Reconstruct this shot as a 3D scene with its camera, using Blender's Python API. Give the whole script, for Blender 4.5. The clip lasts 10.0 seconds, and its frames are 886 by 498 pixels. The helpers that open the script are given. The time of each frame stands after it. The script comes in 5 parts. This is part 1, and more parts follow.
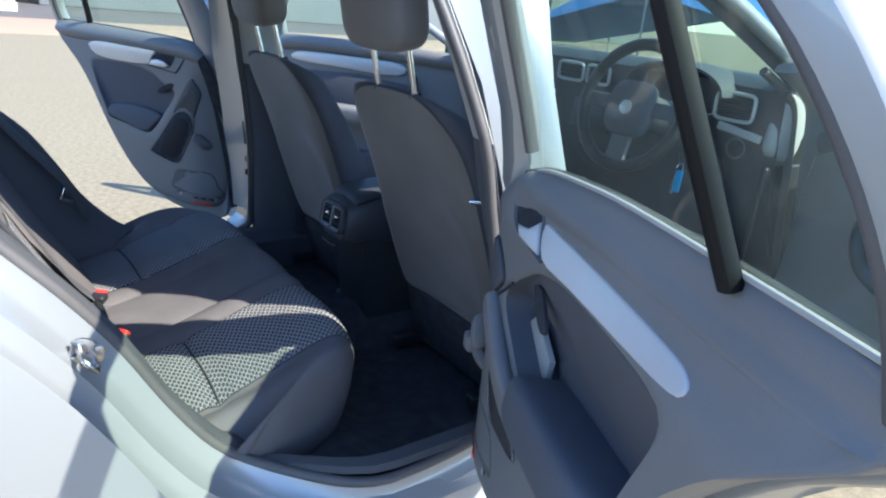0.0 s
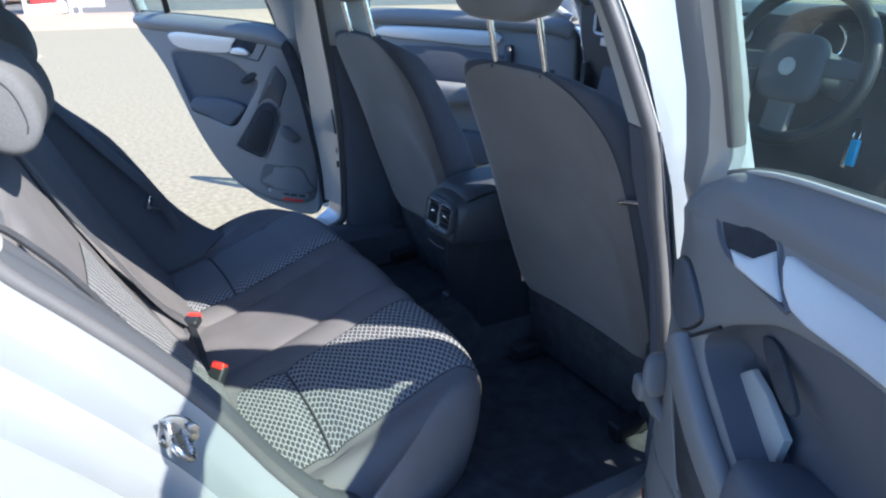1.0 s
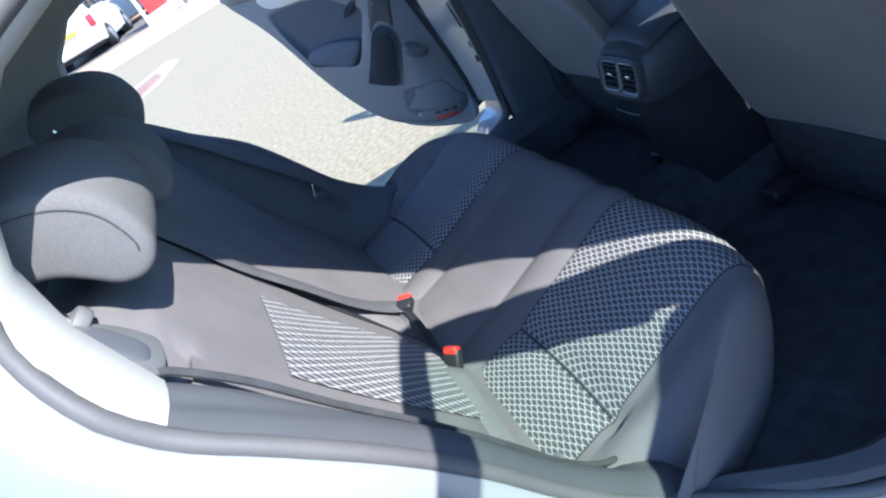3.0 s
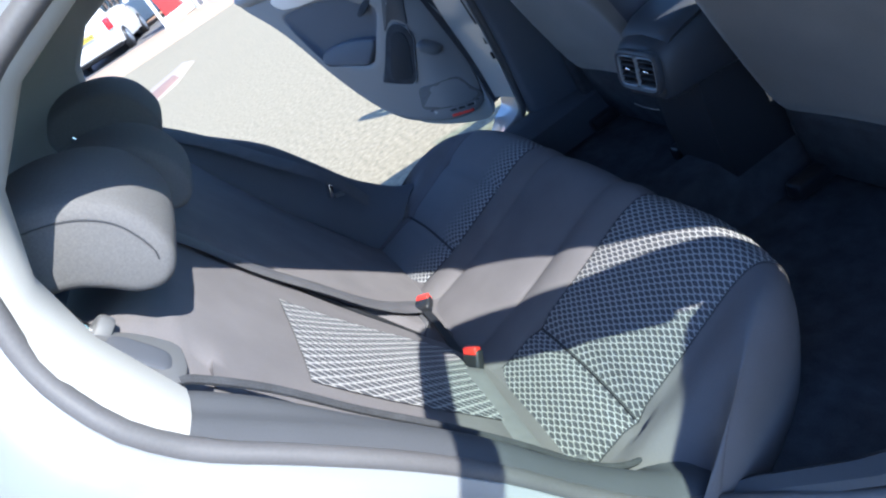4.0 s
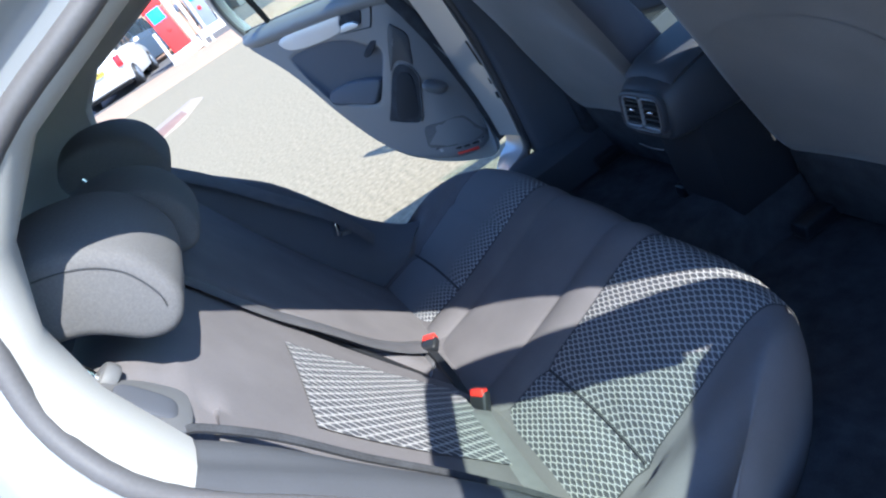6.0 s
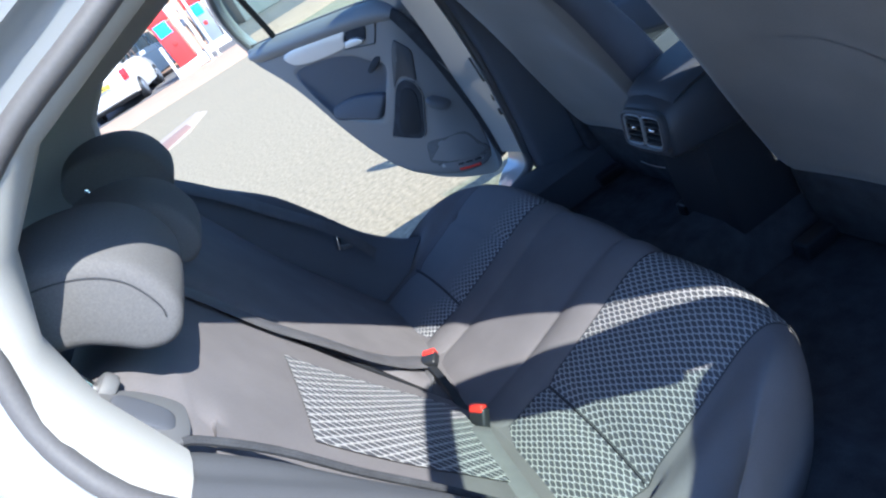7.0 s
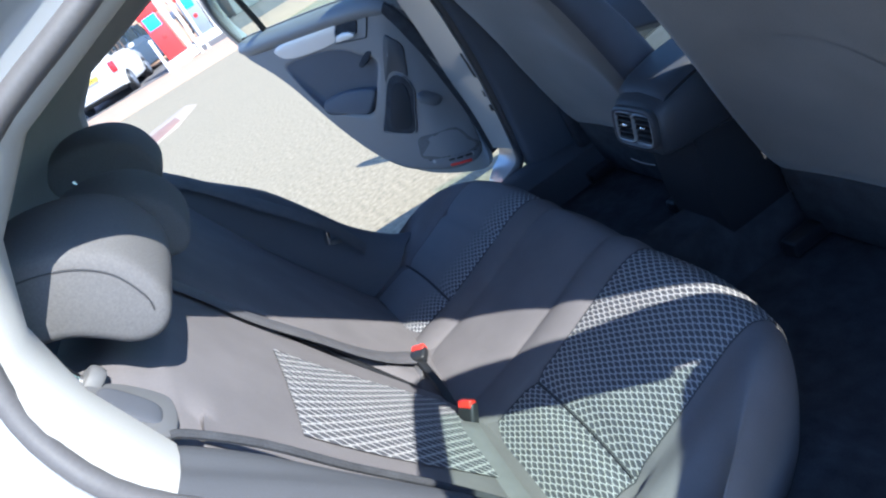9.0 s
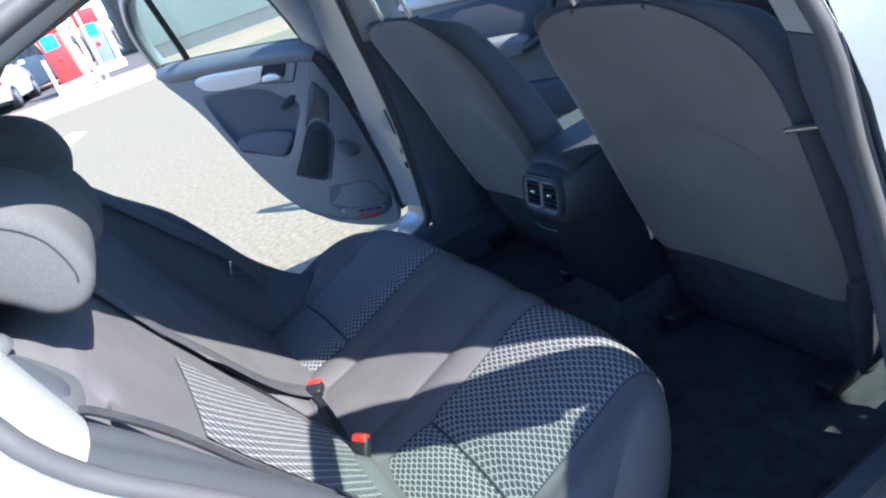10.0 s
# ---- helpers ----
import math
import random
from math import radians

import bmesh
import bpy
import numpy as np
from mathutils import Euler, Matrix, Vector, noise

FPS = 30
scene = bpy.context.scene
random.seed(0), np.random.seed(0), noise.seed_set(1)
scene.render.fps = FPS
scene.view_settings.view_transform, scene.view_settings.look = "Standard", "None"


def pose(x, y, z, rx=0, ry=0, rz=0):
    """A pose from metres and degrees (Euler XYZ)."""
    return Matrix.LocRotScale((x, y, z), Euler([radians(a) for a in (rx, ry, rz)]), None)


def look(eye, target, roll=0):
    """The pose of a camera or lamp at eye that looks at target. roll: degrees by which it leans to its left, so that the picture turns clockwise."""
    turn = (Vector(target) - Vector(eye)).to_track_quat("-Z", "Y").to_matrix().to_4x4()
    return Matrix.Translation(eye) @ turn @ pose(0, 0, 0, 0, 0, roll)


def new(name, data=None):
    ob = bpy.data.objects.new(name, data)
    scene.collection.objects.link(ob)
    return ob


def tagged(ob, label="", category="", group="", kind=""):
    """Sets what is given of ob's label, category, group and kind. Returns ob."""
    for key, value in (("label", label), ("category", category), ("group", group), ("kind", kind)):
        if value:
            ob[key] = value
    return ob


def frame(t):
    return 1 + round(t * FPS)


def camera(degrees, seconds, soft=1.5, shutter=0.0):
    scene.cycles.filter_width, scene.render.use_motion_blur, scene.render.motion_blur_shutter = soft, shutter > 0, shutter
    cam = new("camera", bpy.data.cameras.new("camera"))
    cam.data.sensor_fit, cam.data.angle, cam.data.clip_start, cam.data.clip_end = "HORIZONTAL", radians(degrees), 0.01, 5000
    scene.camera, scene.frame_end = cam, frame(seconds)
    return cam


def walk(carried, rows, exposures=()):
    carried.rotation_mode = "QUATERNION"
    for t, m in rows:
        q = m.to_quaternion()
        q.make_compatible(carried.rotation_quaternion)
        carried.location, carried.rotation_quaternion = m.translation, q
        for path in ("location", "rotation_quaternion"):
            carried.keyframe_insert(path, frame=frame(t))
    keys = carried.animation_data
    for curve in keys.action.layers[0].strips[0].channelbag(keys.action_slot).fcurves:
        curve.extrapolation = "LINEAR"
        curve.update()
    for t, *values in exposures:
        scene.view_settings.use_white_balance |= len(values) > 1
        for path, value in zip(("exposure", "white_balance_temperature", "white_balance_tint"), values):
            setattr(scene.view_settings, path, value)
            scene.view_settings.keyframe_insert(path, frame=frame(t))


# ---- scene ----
# The car points along +x, its left side is +y, the ground is z = 0; metres.
cam = camera(66.48, 10.0, soft=2.2)
PATH = [
    (0, -0.6956, -1.7365, 1.2319, 70.311, -5.027, -35.283),
    (0.5, -0.6857, -1.5849, 1.2208, 69.011, -4.271, -33.041),
    (1, -0.6323, -1.4487, 1.2172, 67.361, -0.487, -29.825),
    (1.5, -0.5978, -1.3115, 1.2197, 64.618, 6.618, -30.567),
    (2, -0.5227, -1.2305, 1.2246, 60.098, 15.570, -27.884),
    (2.5, -0.5077, -1.2080, 1.2208, 57.148, 23.127, -27.132),
    (3, -0.5138, -1.1886, 1.2327, 55.730, 26.504, -26.252),
    (4.5, -0.5082, -1.1774, 1.2371, 55.989, 28.087, -25.340),
    (5, -0.5069, -1.1759, 1.2388, 56.420, 28.103, -25.251),
    (5.5, -0.5056, -1.1738, 1.2425, 57.115, 28.110, -25.253),
    (6, -0.5047, -1.1722, 1.2484, 58.663, 28.262, -25.134),
    (7.5, -0.5050, -1.1743, 1.2461, 60.393, 27.402, -24.586),
    (8, -0.5060, -1.1729, 1.2454, 59.970, 27.144, -24.911),
    (8.5, -0.5061, -1.1715, 1.2450, 59.714, 26.999, -25.078),
    (9, -0.5064, -1.1727, 1.2450, 59.680, 26.901, -25.194),
    (9.5, -0.5294, -1.1838, 1.2484, 60.683, 24.503, -26.034),
    (10, -0.5894, -1.2074, 1.2319, 63.688, 16.622, -30.891),
]
walk(cam, [(r[0], pose(*r[1:])) for r in PATH], exposures=[(0.0, 1.60, 5350, 11), (0.5, 1.68, 5350, 11), (1.0, 1.77, 5150, 11), (1.5, 1.80, 5000, 11), (2.5, 1.84, 5000, 11), (5.0, 1.73, 5000, 11), (8.5, 1.72, 5000, 11), (10.0, 1.80, 5000, 11)])

# ---------------------------------------------------------------- light
SUN_WAY = Vector((-0.47, 0.87, -1.0)).normalized()
sun_data = bpy.data.lights.new("sun", "SUN")
sun_data.energy, sun_data.angle, sun_data.color = 5.0, radians(0.5), (1.0, 0.85, 0.60)
sun = new("sun", sun_data)
sun.matrix_world = look((0, 0, 8), Vector((0, 0, 8)) + SUN_WAY)
world = bpy.data.worlds.new("sky")
scene.world = world
world.use_nodes = True
wn = world.node_tree
sky = wn.nodes.new("ShaderNodeTexSky")
sky.sky_type, sky.sun_disc = "NISHITA", False
sky.sun_elevation = math.asin(-SUN_WAY.z)
sky.sun_rotation = math.atan2(-SUN_WAY.x, -SUN_WAY.y)
sky.air_density, sky.dust_density, sky.ozone_density = 1.0, 0.4, 2.7
wn.links.new(sky.outputs[0], wn.nodes["Background"].inputs[0])
wn.nodes["Background"].inputs[1].default_value = 0.145

# ---------------------------------------------------------------- mesh helpers


def V(*a):
    return Vector(a)


def curve_points(pts, n=6, closed=False):
    """Catmull-Rom through the given points, n steps a span."""
    pts = [Vector(p) for p in pts]
    out, m = [], len(pts)
    spans = m if closed else m - 1
    for i in range(spans):
        if closed:
            p0, p1, p2, p3 = (pts[(i + k) % m] for k in (-1, 0, 1, 2))
        else:
            p0, p1, p2, p3 = pts[max(i - 1, 0)], pts[i], pts[i + 1], pts[min(i + 2, m - 1)]
        for j in range(n):
            t = j / n
            out.append(0.5 * (2 * p1 + (p2 - p0) * t + (2 * p0 - 5 * p1 + 4 * p2 - p3) * t * t + (3 * p1 - p0 - 3 * p2 + p3) * t ** 3))
    if not closed:
        out.append(pts[-1])
    return out


def sheet(rows, wrap=False, cap=False, uvs=None):
    """A bmesh from rows of points; wrap joins each row's end to its start, cap fills first and last row."""
    bm = bmesh.new()
    vs = [[bm.verts.new(p) for p in r] for r in rows]
    uv = bm.loops.layers.uv.new("UVMap") if uvs else None
    n = len(rows[0])
    for i in range(len(rows) - 1):
        for j in range(n if wrap else n - 1):
            k = (j + 1) % n
            quad = [(i, j), (i + 1, j), (i + 1, k), (i, k)]
            try:
                f = bm.faces.new([vs[a][b] for a, b in quad])
            except ValueError:
                continue
            if uv:
                for loop, (a, b) in zip(f.loops, quad):
                    loop[uv].uv = uvs[a][b]
    if cap:
        bm.faces.new(vs[0])
        bm.faces.new(list(reversed(vs[-1])))
    return bm


def thick(bm, depth):
    """Give a sheet a thickness along its normals."""
    bmesh.ops.recalc_face_normals(bm, faces=bm.faces)
    bmesh.ops.solidify(bm, geom=bm.faces[:], thickness=depth)
    return bm


def frames_along(path, up, closed=False):
    out, m = [], len(path)
    for i in range(m):
        a = path[(i - 1) % m] if closed or i > 0 else path[i]
        b = path[(i + 1) % m] if closed or i < m - 1 else path[i]
        d = (b - a).normalized()
        side = d.cross(up)
        side = side.normalized() if side.length > 1e-5 else d.orthogonal().normalized()
        out.append((path[i], side, side.cross(d).normalized()))
    return out


def tube(path, rx, ry=None, up=(0, 0, 1), sides=10, closed=False, power=1.0):
    """A rounded bar along a path: rx sideways, ry upwards."""
    ry = rx if ry is None else ry
    path = [Vector(p) for p in path]
    rows = []
    for k, (p, side, top) in enumerate(frames_along(path, Vector(up), closed)):
        f = rx(k / (len(path) - 1)) if callable(rx) else 1
        a, b = (f, f * ry) if callable(rx) else (rx, ry)
        ring = []
        for j in range(sides):
            q = 2 * math.pi * j / sides
            c, s = math.cos(q), math.sin(q)
            ring.append(p + side * a * math.copysign(abs(c) ** power, c) + top * b * math.copysign(abs(s) ** power, s))
        rows.append(ring)
    if closed:
        rows.append(rows[0])
    bm = sheet(rows, wrap=True, cap=not closed)
    if closed:
        bmesh.ops.remove_doubles(bm, verts=bm.verts, dist=1e-6)
    return bm


def rbox(sx, sy, sz, bevel=0.01, segs=3, m=None):
    """A box of that size with rounded edges, centred on m."""
    bm = bmesh.new()
    bmesh.ops.create_cube(bm, size=1.0, matrix=Matrix.Diagonal((sx, sy, sz, 1)))
    if bevel:
        bmesh.ops.bevel(bm, geom=bm.edges[:], offset=min(bevel, 0.49 * min(sx, sy, sz)), segments=segs, profile=0.5, affect="EDGES")
    if m is not None:
        bm.transform(m)
    return bm


def plate(outline, depth, bevel=0.004, m=None, segs=2):
    """A flat plate from an outline in its own x, y plane, from z = -depth to 0."""
    bm = bmesh.new()
    face = bm.faces.new([bm.verts.new((p[0], p[1], -depth)) for p in outline])
    ext = bmesh.ops.extrude_face_region(bm, geom=[face])
    top = [g for g in ext["geom"] if isinstance(g, bmesh.types.BMVert)]
    bmesh.ops.translate(bm, verts=top, vec=(0, 0, depth))
    bmesh.ops.recalc_face_normals(bm, faces=bm.faces)
    if bevel:
        rim = [e for e in bm.edges if all(v.co.z > -1e-6 for v in e.verts)]
        bmesh.ops.bevel(bm, geom=rim, offset=bevel, segments=segs, profile=0.5, affect="EDGES", clamp_overlap=True)
    if m is not None:
        bm.transform(m)
    return bm


def cyl(r, h, sides=20, bevel=0.0, m=None, r2=None):
    bm = bmesh.new()
    bmesh.ops.create_cone(bm, cap_ends=True, segments=sides, radius1=r, radius2=r if r2 is None else r2, depth=h)
    if bevel:
        rim = [e for e in bm.edges if abs(e.verts[0].co.z - e.verts[1].co.z) < 1e-6]
        bmesh.ops.bevel(bm, geom=rim, offset=bevel, segments=2, profile=0.5, affect="EDGES")
    if m is not None:
        bm.transform(m)
    return bm


def pad(sx, sy, sz, power=0.35, m=None, nu=28, nv=16, bend=0.0):
    """An upholstered cushion: a superellipsoid; bend curves it along x about y."""
    rows = []
    for i in range(nv + 1):
        v = -math.pi / 2 + math.pi * i / nv
        cv, sv = math.cos(v), math.sin(v)
        ring = []
        for j in range(nu):
            u = 2 * math.pi * j / nu
            c, s = math.cos(u), math.sin(u)
            e = lambda a: math.copysign(abs(a) ** power, a)
            x, y, z = sx / 2 * e(cv) * e(c), sy / 2 * e(cv) * e(s), sz / 2 * e(sv)
            ring.append(V(x, y, z + bend * (y / (sy / 2)) ** 2))
        rows.append(ring)
    bm = sheet(rows, wrap=True)
    bmesh.ops.remove_doubles(bm, verts=bm.verts, dist=1e-5)
    if m is not None:
        bm.transform(m)
    return bm


def bump_add(a, b):
    """Join bmesh b into a."""
    me = bpy.data.meshes.new("tmp")
    b.to_mesh(me)
    b.free()
    a.from_mesh(me)
    bpy.data.meshes.remove(me)
    return a


def part(name, bm, material, parent=None, label="", sharp=0.75):
    # never deeper than thing, part, sub-part
    if parent is not None and parent.parent is not None and parent.parent.parent is not None:
        parent = parent.parent
    bmesh.ops.recalc_face_normals(bm, faces=bm.faces)
    for f in bm.faces:
        f.smooth = True
    for e in bm.edges:
        if len(e.link_faces) == 2 and e.calc_face_angle(0) > sharp:
            e.smooth = False
    me = bpy.data.meshes.new(name)
    bm.to_mesh(me)
    bm.free()
    me.materials.append(material)
    ob = new(name, me)
    if parent is not None:
        ob.parent = parent
    if label:
        tagged(ob, label)
    return ob


def thing(name, label, category, group="", at=(0, 0, 0), kind=""):
    ob = new(name)
    ob.location = at
    ob.empty_display_size = 0.1
    return tagged(ob, label, category, group, kind)


# ---------------------------------------------------------------- materials


def material(name, base, rough=0.6, metal=0.0, spread=0.12, scale=30.0, fine=400.0, bump=0.2, depth=0.002, coat=0.0, spec=0.5, sheen=0.0, stain=None):
    """A surface with two scales of variation in tone, roughness and relief."""
    m = bpy.data.materials.new(name)
    m.use_nodes = True
    n, l = m.node_tree.nodes, m.node_tree.links
    b = n["Principled BSDF"]
    co = n.new("ShaderNodeTexCoord")
    big, small = n.new("ShaderNodeTexNoise"), n.new("ShaderNodeTexNoise")
    big.inputs["Scale"].default_value, big.inputs["Detail"].default_value = scale, 4
    small.inputs["Scale"].default_value, small.inputs["Detail"].default_value = fine, 2
    for t in (big, small):
        l.new(co.outputs["Object"], t.inputs["Vector"])
    mix = n.new("ShaderNodeMath")
    mix.operation = "MULTIPLY_ADD"
    mix.inputs[1].default_value = 0.6
    l.new(big.outputs[0], mix.inputs[0])
    half = n.new("ShaderNodeMath")
    half.operation = "MULTIPLY"
    half.inputs[1].default_value = 0.4
    l.new(small.outputs[0], half.inputs[0])
    l.new(half.outputs[0], mix.inputs[2])
    ramp = n.new("ShaderNodeValToRGB")
    lo, hi = ramp.color_ramp.elements
    lo.position, hi.position = 0.3, 0.7
    lo.color = (*[c * (1 - spread) for c in base], 1)
    hi.color = (*[min(c * (1 + spread), 1) for c in base], 1)
    l.new(mix.outputs[0], ramp.inputs[0])
    colour = ramp.outputs[0]
    if stain:
        spots = n.new("ShaderNodeTexNoise")
        spots.inputs["Scale"].default_value, spots.inputs["Detail"].default_value, spots.inputs["Roughness"].default_value = stain[0], 8, 0.7
        l.new(co.outputs["Object"], spots.inputs["Vector"])
        sr = n.new("ShaderNodeValToRGB")
        sr.color_ramp.elements[0].position, sr.color_ramp.elements[1].position = stain[1], stain[2]
        l.new(spots.outputs[0], sr.inputs[0])
        sm = n.new("ShaderNodeMixRGB")
        sm.inputs[2].default_value = (*stain[3], 1)
        l.new(sr.outputs[0], sm.inputs[0])
        l.new(colour, sm.inputs[1])
        colour = sm.outputs[0]
    l.new(colour, b.inputs["Base Color"])
    rr = n.new("ShaderNodeMapRange")
    rr.inputs["To Min"].default_value, rr.inputs["To Max"].default_value = max(rough - 0.1, 0.02), min(rough + 0.1, 1)
    l.new(big.outputs[0], rr.inputs["Value"])
    l.new(rr.outputs[0], b.inputs["Roughness"])
    b.inputs["Metallic"].default_value = metal
    b.inputs["Coat Weight"].default_value, b.inputs["Coat Roughness"].default_value = coat, 0.06
    b.inputs["Specular IOR Level"].default_value = spec
    b.inputs["Sheen Weight"].default_value, b.inputs["Sheen Roughness"].default_value = sheen, 0.4
    if bump:
        bp = n.new("ShaderNodeBump")
        bp.inputs["Strength"].default_value, bp.inputs["Distance"].default_value = bump, depth * 0.2
        l.new(small.outputs[0], bp.inputs["Height"])
        l.new(bp.outputs[0], b.inputs["Normal"])
    return m


def net_fabric(name, dark, light, wide=0.0200, high=0.0136, fade=None):
    """Woven net: dark lens-shaped holes in staggered rows between pale threads, laid out by the UV map in metres.
    fade: where across the seat the pattern fades to one even tone, from and to."""
    m = material(name, dark, rough=0.9, fine=900, bump=0.3, depth=0.001, spec=0.2)
    n, l = m.node_tree.nodes, m.node_tree.links
    b = n["Principled BSDF"]
    dark_out = b.inputs["Base Color"].links[0].from_socket
    uv = n.new("ShaderNodeUVMap")
    uv.uv_map = "UVMap"
    sep = n.new("ShaderNodeSeparateXYZ")
    l.new(uv.outputs[0], sep.inputs[0])

    def math_node(op, a, c=None, d=None):
        k = n.new("ShaderNodeMath")
        k.operation = op
        for i, q in enumerate((a, c, d)):
            if q is None:
                continue
            if isinstance(q, (int, float)):
                k.inputs[i].default_value = q
            else:
                l.new(q, k.inputs[i])
        return k.outputs[0]

    def holes(shift):
        u = math_node("MULTIPLY_ADD", sep.outputs[0], 1 / wide, shift)
        v = math_node("MULTIPLY_ADD", sep.outputs[1], 1 / high, shift)
        fu = math_node("SUBTRACT", math_node("FRACT", u), 0.5)
        fv = math_node("SUBTRACT", math_node("FRACT", v), 0.5)
        au = math_node("POWER", math_node("ABSOLUTE", math_node("DIVIDE", fu, 0.43)), 1.35)
        av = math_node("POWER", math_node("ABSOLUTE", math_node("DIVIDE", fv, 0.30)), 1.35)
        return math_node("ADD", au, av)
    near = math_node("MINIMUM", holes(0.0), holes(0.5))
    mr = n.new("ShaderNodeMapRange")
    mr.inputs["From Min"].default_value, mr.inputs["From Max"].default_value = 0.75, 1.15
    l.new(near, mr.inputs["Value"])
    thread = mr.outputs[0]
    if fade:
        fr = n.new("ShaderNodeMapRange")
        fr.inputs["From Min"].default_value, fr.inputs["From Max"].default_value = fade
        l.new(sep.outputs[0], fr.inputs["Value"])
        closed = n.new("ShaderNodeMix")
        l.new(fr.outputs[0], closed.inputs[0])
        l.new(thread, closed.inputs[2])
        closed.inputs[3].default_value = 0.26
        thread = closed.outputs[0]
    mixc = n.new("ShaderNodeMixRGB")
    l.new(thread, mixc.inputs[0])
    l.new(dark_out, mixc.inputs[1])
    mixc.inputs[2].default_value = (*light, 1)
    l.new(mixc.outputs[0], b.inputs["Base Color"])
    bp = n.new("ShaderNodeBump")
    bp.inputs["Strength"].default_value, bp.inputs["Distance"].default_value = 0.7, 0.002
    l.new(thread, bp.inputs["Height"])
    l.new(bp.outputs[0], b.inputs["Normal"])
    return m


def pane(name, tint, gloss=0.06):
    """Car glass: clear and tinted, with a mirror-like surface reflection and a dusty film that also paints in reflected
    haze.
    """
    m = bpy.data.materials.new(name)
    m.use_nodes = True
    n, l = m.node_tree.nodes, m.node_tree.links
    n.remove(n["Principled BSDF"])
    clear, shine, mix = n.new("ShaderNodeBsdfTransparent"), n.new("ShaderNodeBsdfGlossy"), n.new("ShaderNodeMixShader")
    clear.inputs[0].default_value = (*tint, 1)
    shine.inputs["Roughness"].default_value = 0.03
    face, power, floor_ = n.new("ShaderNodeLayerWeight"), n.new("ShaderNodeMath"), n.new("ShaderNodeMath")
    power.operation, floor_.operation = "POWER", "MULTIPLY_ADD"
    power.inputs[1].default_value, floor_.inputs[1].default_value, floor_.inputs[2].default_value = 5.0, 0.9, 0.045
    face.inputs[0].default_value = 0.5
    l.new(face.outputs["Facing"], power.inputs[0])
    l.new(power.outputs[0], floor_.inputs[0])
    l.new(floor_.outputs[0], mix.inputs[0])
    l.new(clear.outputs[0], mix.inputs[1])
    l.new(shine.outputs[0], mix.inputs[2])
    dust_haze, film = n.new("ShaderNodeBsdfDiffuse"), n.new("ShaderNodeMixShader")
    dust_haze.inputs[0].default_value = (0.55, 0.6, 0.55, 1)
    noise_t = n.new("ShaderNodeTexNoise")
    noise_t.inputs["Scale"].default_value = 9
    dr = n.new("ShaderNodeMapRange")
    dr.inputs["To Min"].default_value, dr.inputs["To Max"].default_value = gloss * 0.3, gloss * 1.5
    l.new(noise_t.outputs[0], dr.inputs["Value"])
    l.new(dr.outputs[0], film.inputs[0])
    l.new(mix.outputs[0], film.inputs[1])
    l.new(dust_haze.outputs[0], film.inputs[2])
    l.new(film.outputs[0], n["Material Output"].inputs[0])
    return m


FABRIC = material("seat_fabric", (0.128, 0.119, 0.124), rough=0.95, spread=0.16, scale=11, fine=700, bump=0.5, depth=0.0014, spec=0.12)
FABRIC_TOP = material("seat_fabric_grain", (0.115, 0.112, 0.116), rough=0.95, spread=0.16, scale=420, fine=1500, bump=0.5, depth=0.0015, spec=0.15)
FABRIC_BACK = material("seat_back_cloth", (0.150, 0.138, 0.128), rough=0.7, spread=0.22, scale=6, fine=700, bump=0.25, depth=0.001, spec=0.4, sheen=0.25)
FABRIC_DARK = material("seat_side_cloth", (0.068, 0.070, 0.082), rough=0.95, spread=0.14, scale=14, fine=900, bump=0.35, depth=0.0012, spec=0.15, sheen=0.1)
NET = net_fabric("seat_net_fabric", (0.075, 0.075, 0.085), (0.34, 0.335, 0.335))
NET_FADED = net_fabric("seat_net_fading", (0.07, 0.07, 0.08), (0.36, 0.36, 0.37), fade=(0.215, 0.30))
TRIM = material("dark_trim_plastic", (0.078, 0.082, 0.098), rough=0.68, spec=0.3, spread=0.1, scale=6, fine=700, bump=0.3, depth=0.0008)
TRIM_SOFT = material("soft_trim_plastic", (0.148, 0.148, 0.154), rough=0.5, spread=0.1, scale=5, fine=500, bump=0.35, depth=0.0008)
TRIM_GREY = material("grey_trim_plastic", (0.11, 0.11, 0.115), rough=0.6, spread=0.1, scale=6, fine=600, bump=0.3, depth=0.0008)
TRIM_PALE = material("pale_pillar_trim", (0.35, 0.342, 0.325), rough=0.7, spread=0.05, scale=5, fine=500, bump=0.2, depth=0.0006)
LINING = material("headliner_cloth", (0.33, 0.325, 0.31), rough=0.95, spread=0.08, scale=9, fine=900, bump=0.3, depth=0.001, spec=0.1)
GLOSS_BLACK = material("gloss_black", (0.006, 0.0065, 0.008), rough=0.5, spread=0.2, scale=12, bump=0.0, spec=0.2)
BLACK = material("black_plastic", (0.014, 0.015, 0.018), rough=0.45, spread=0.2, scale=12, fine=500, bump=0.15, depth=0.0006)
RUBBER = material("rubber_seal", (0.082, 0.078, 0.080), rough=0.55, spread=0.15, scale=10, fine=300, bump=0.2, depth=0.0006)
QUARTER_PLASTIC = material("quarter_plastic", (0.065, 0.067, 0.075), rough=0.8, spread=0.12, scale=8, fine=500, bump=0.4, depth=0.001, spec=0.2)
CONSOLE = material("console_plastic", (0.034, 0.037, 0.046), rough=0.55, spread=0.1, scale=6, fine=700, bump=0.3, depth=0.0008)
CARPET = material("floor_carpet", (0.046, 0.047, 0.052), rough=1.0, spread=0.4, scale=25, fine=600, bump=0.8, depth=0.003, spec=0.05)
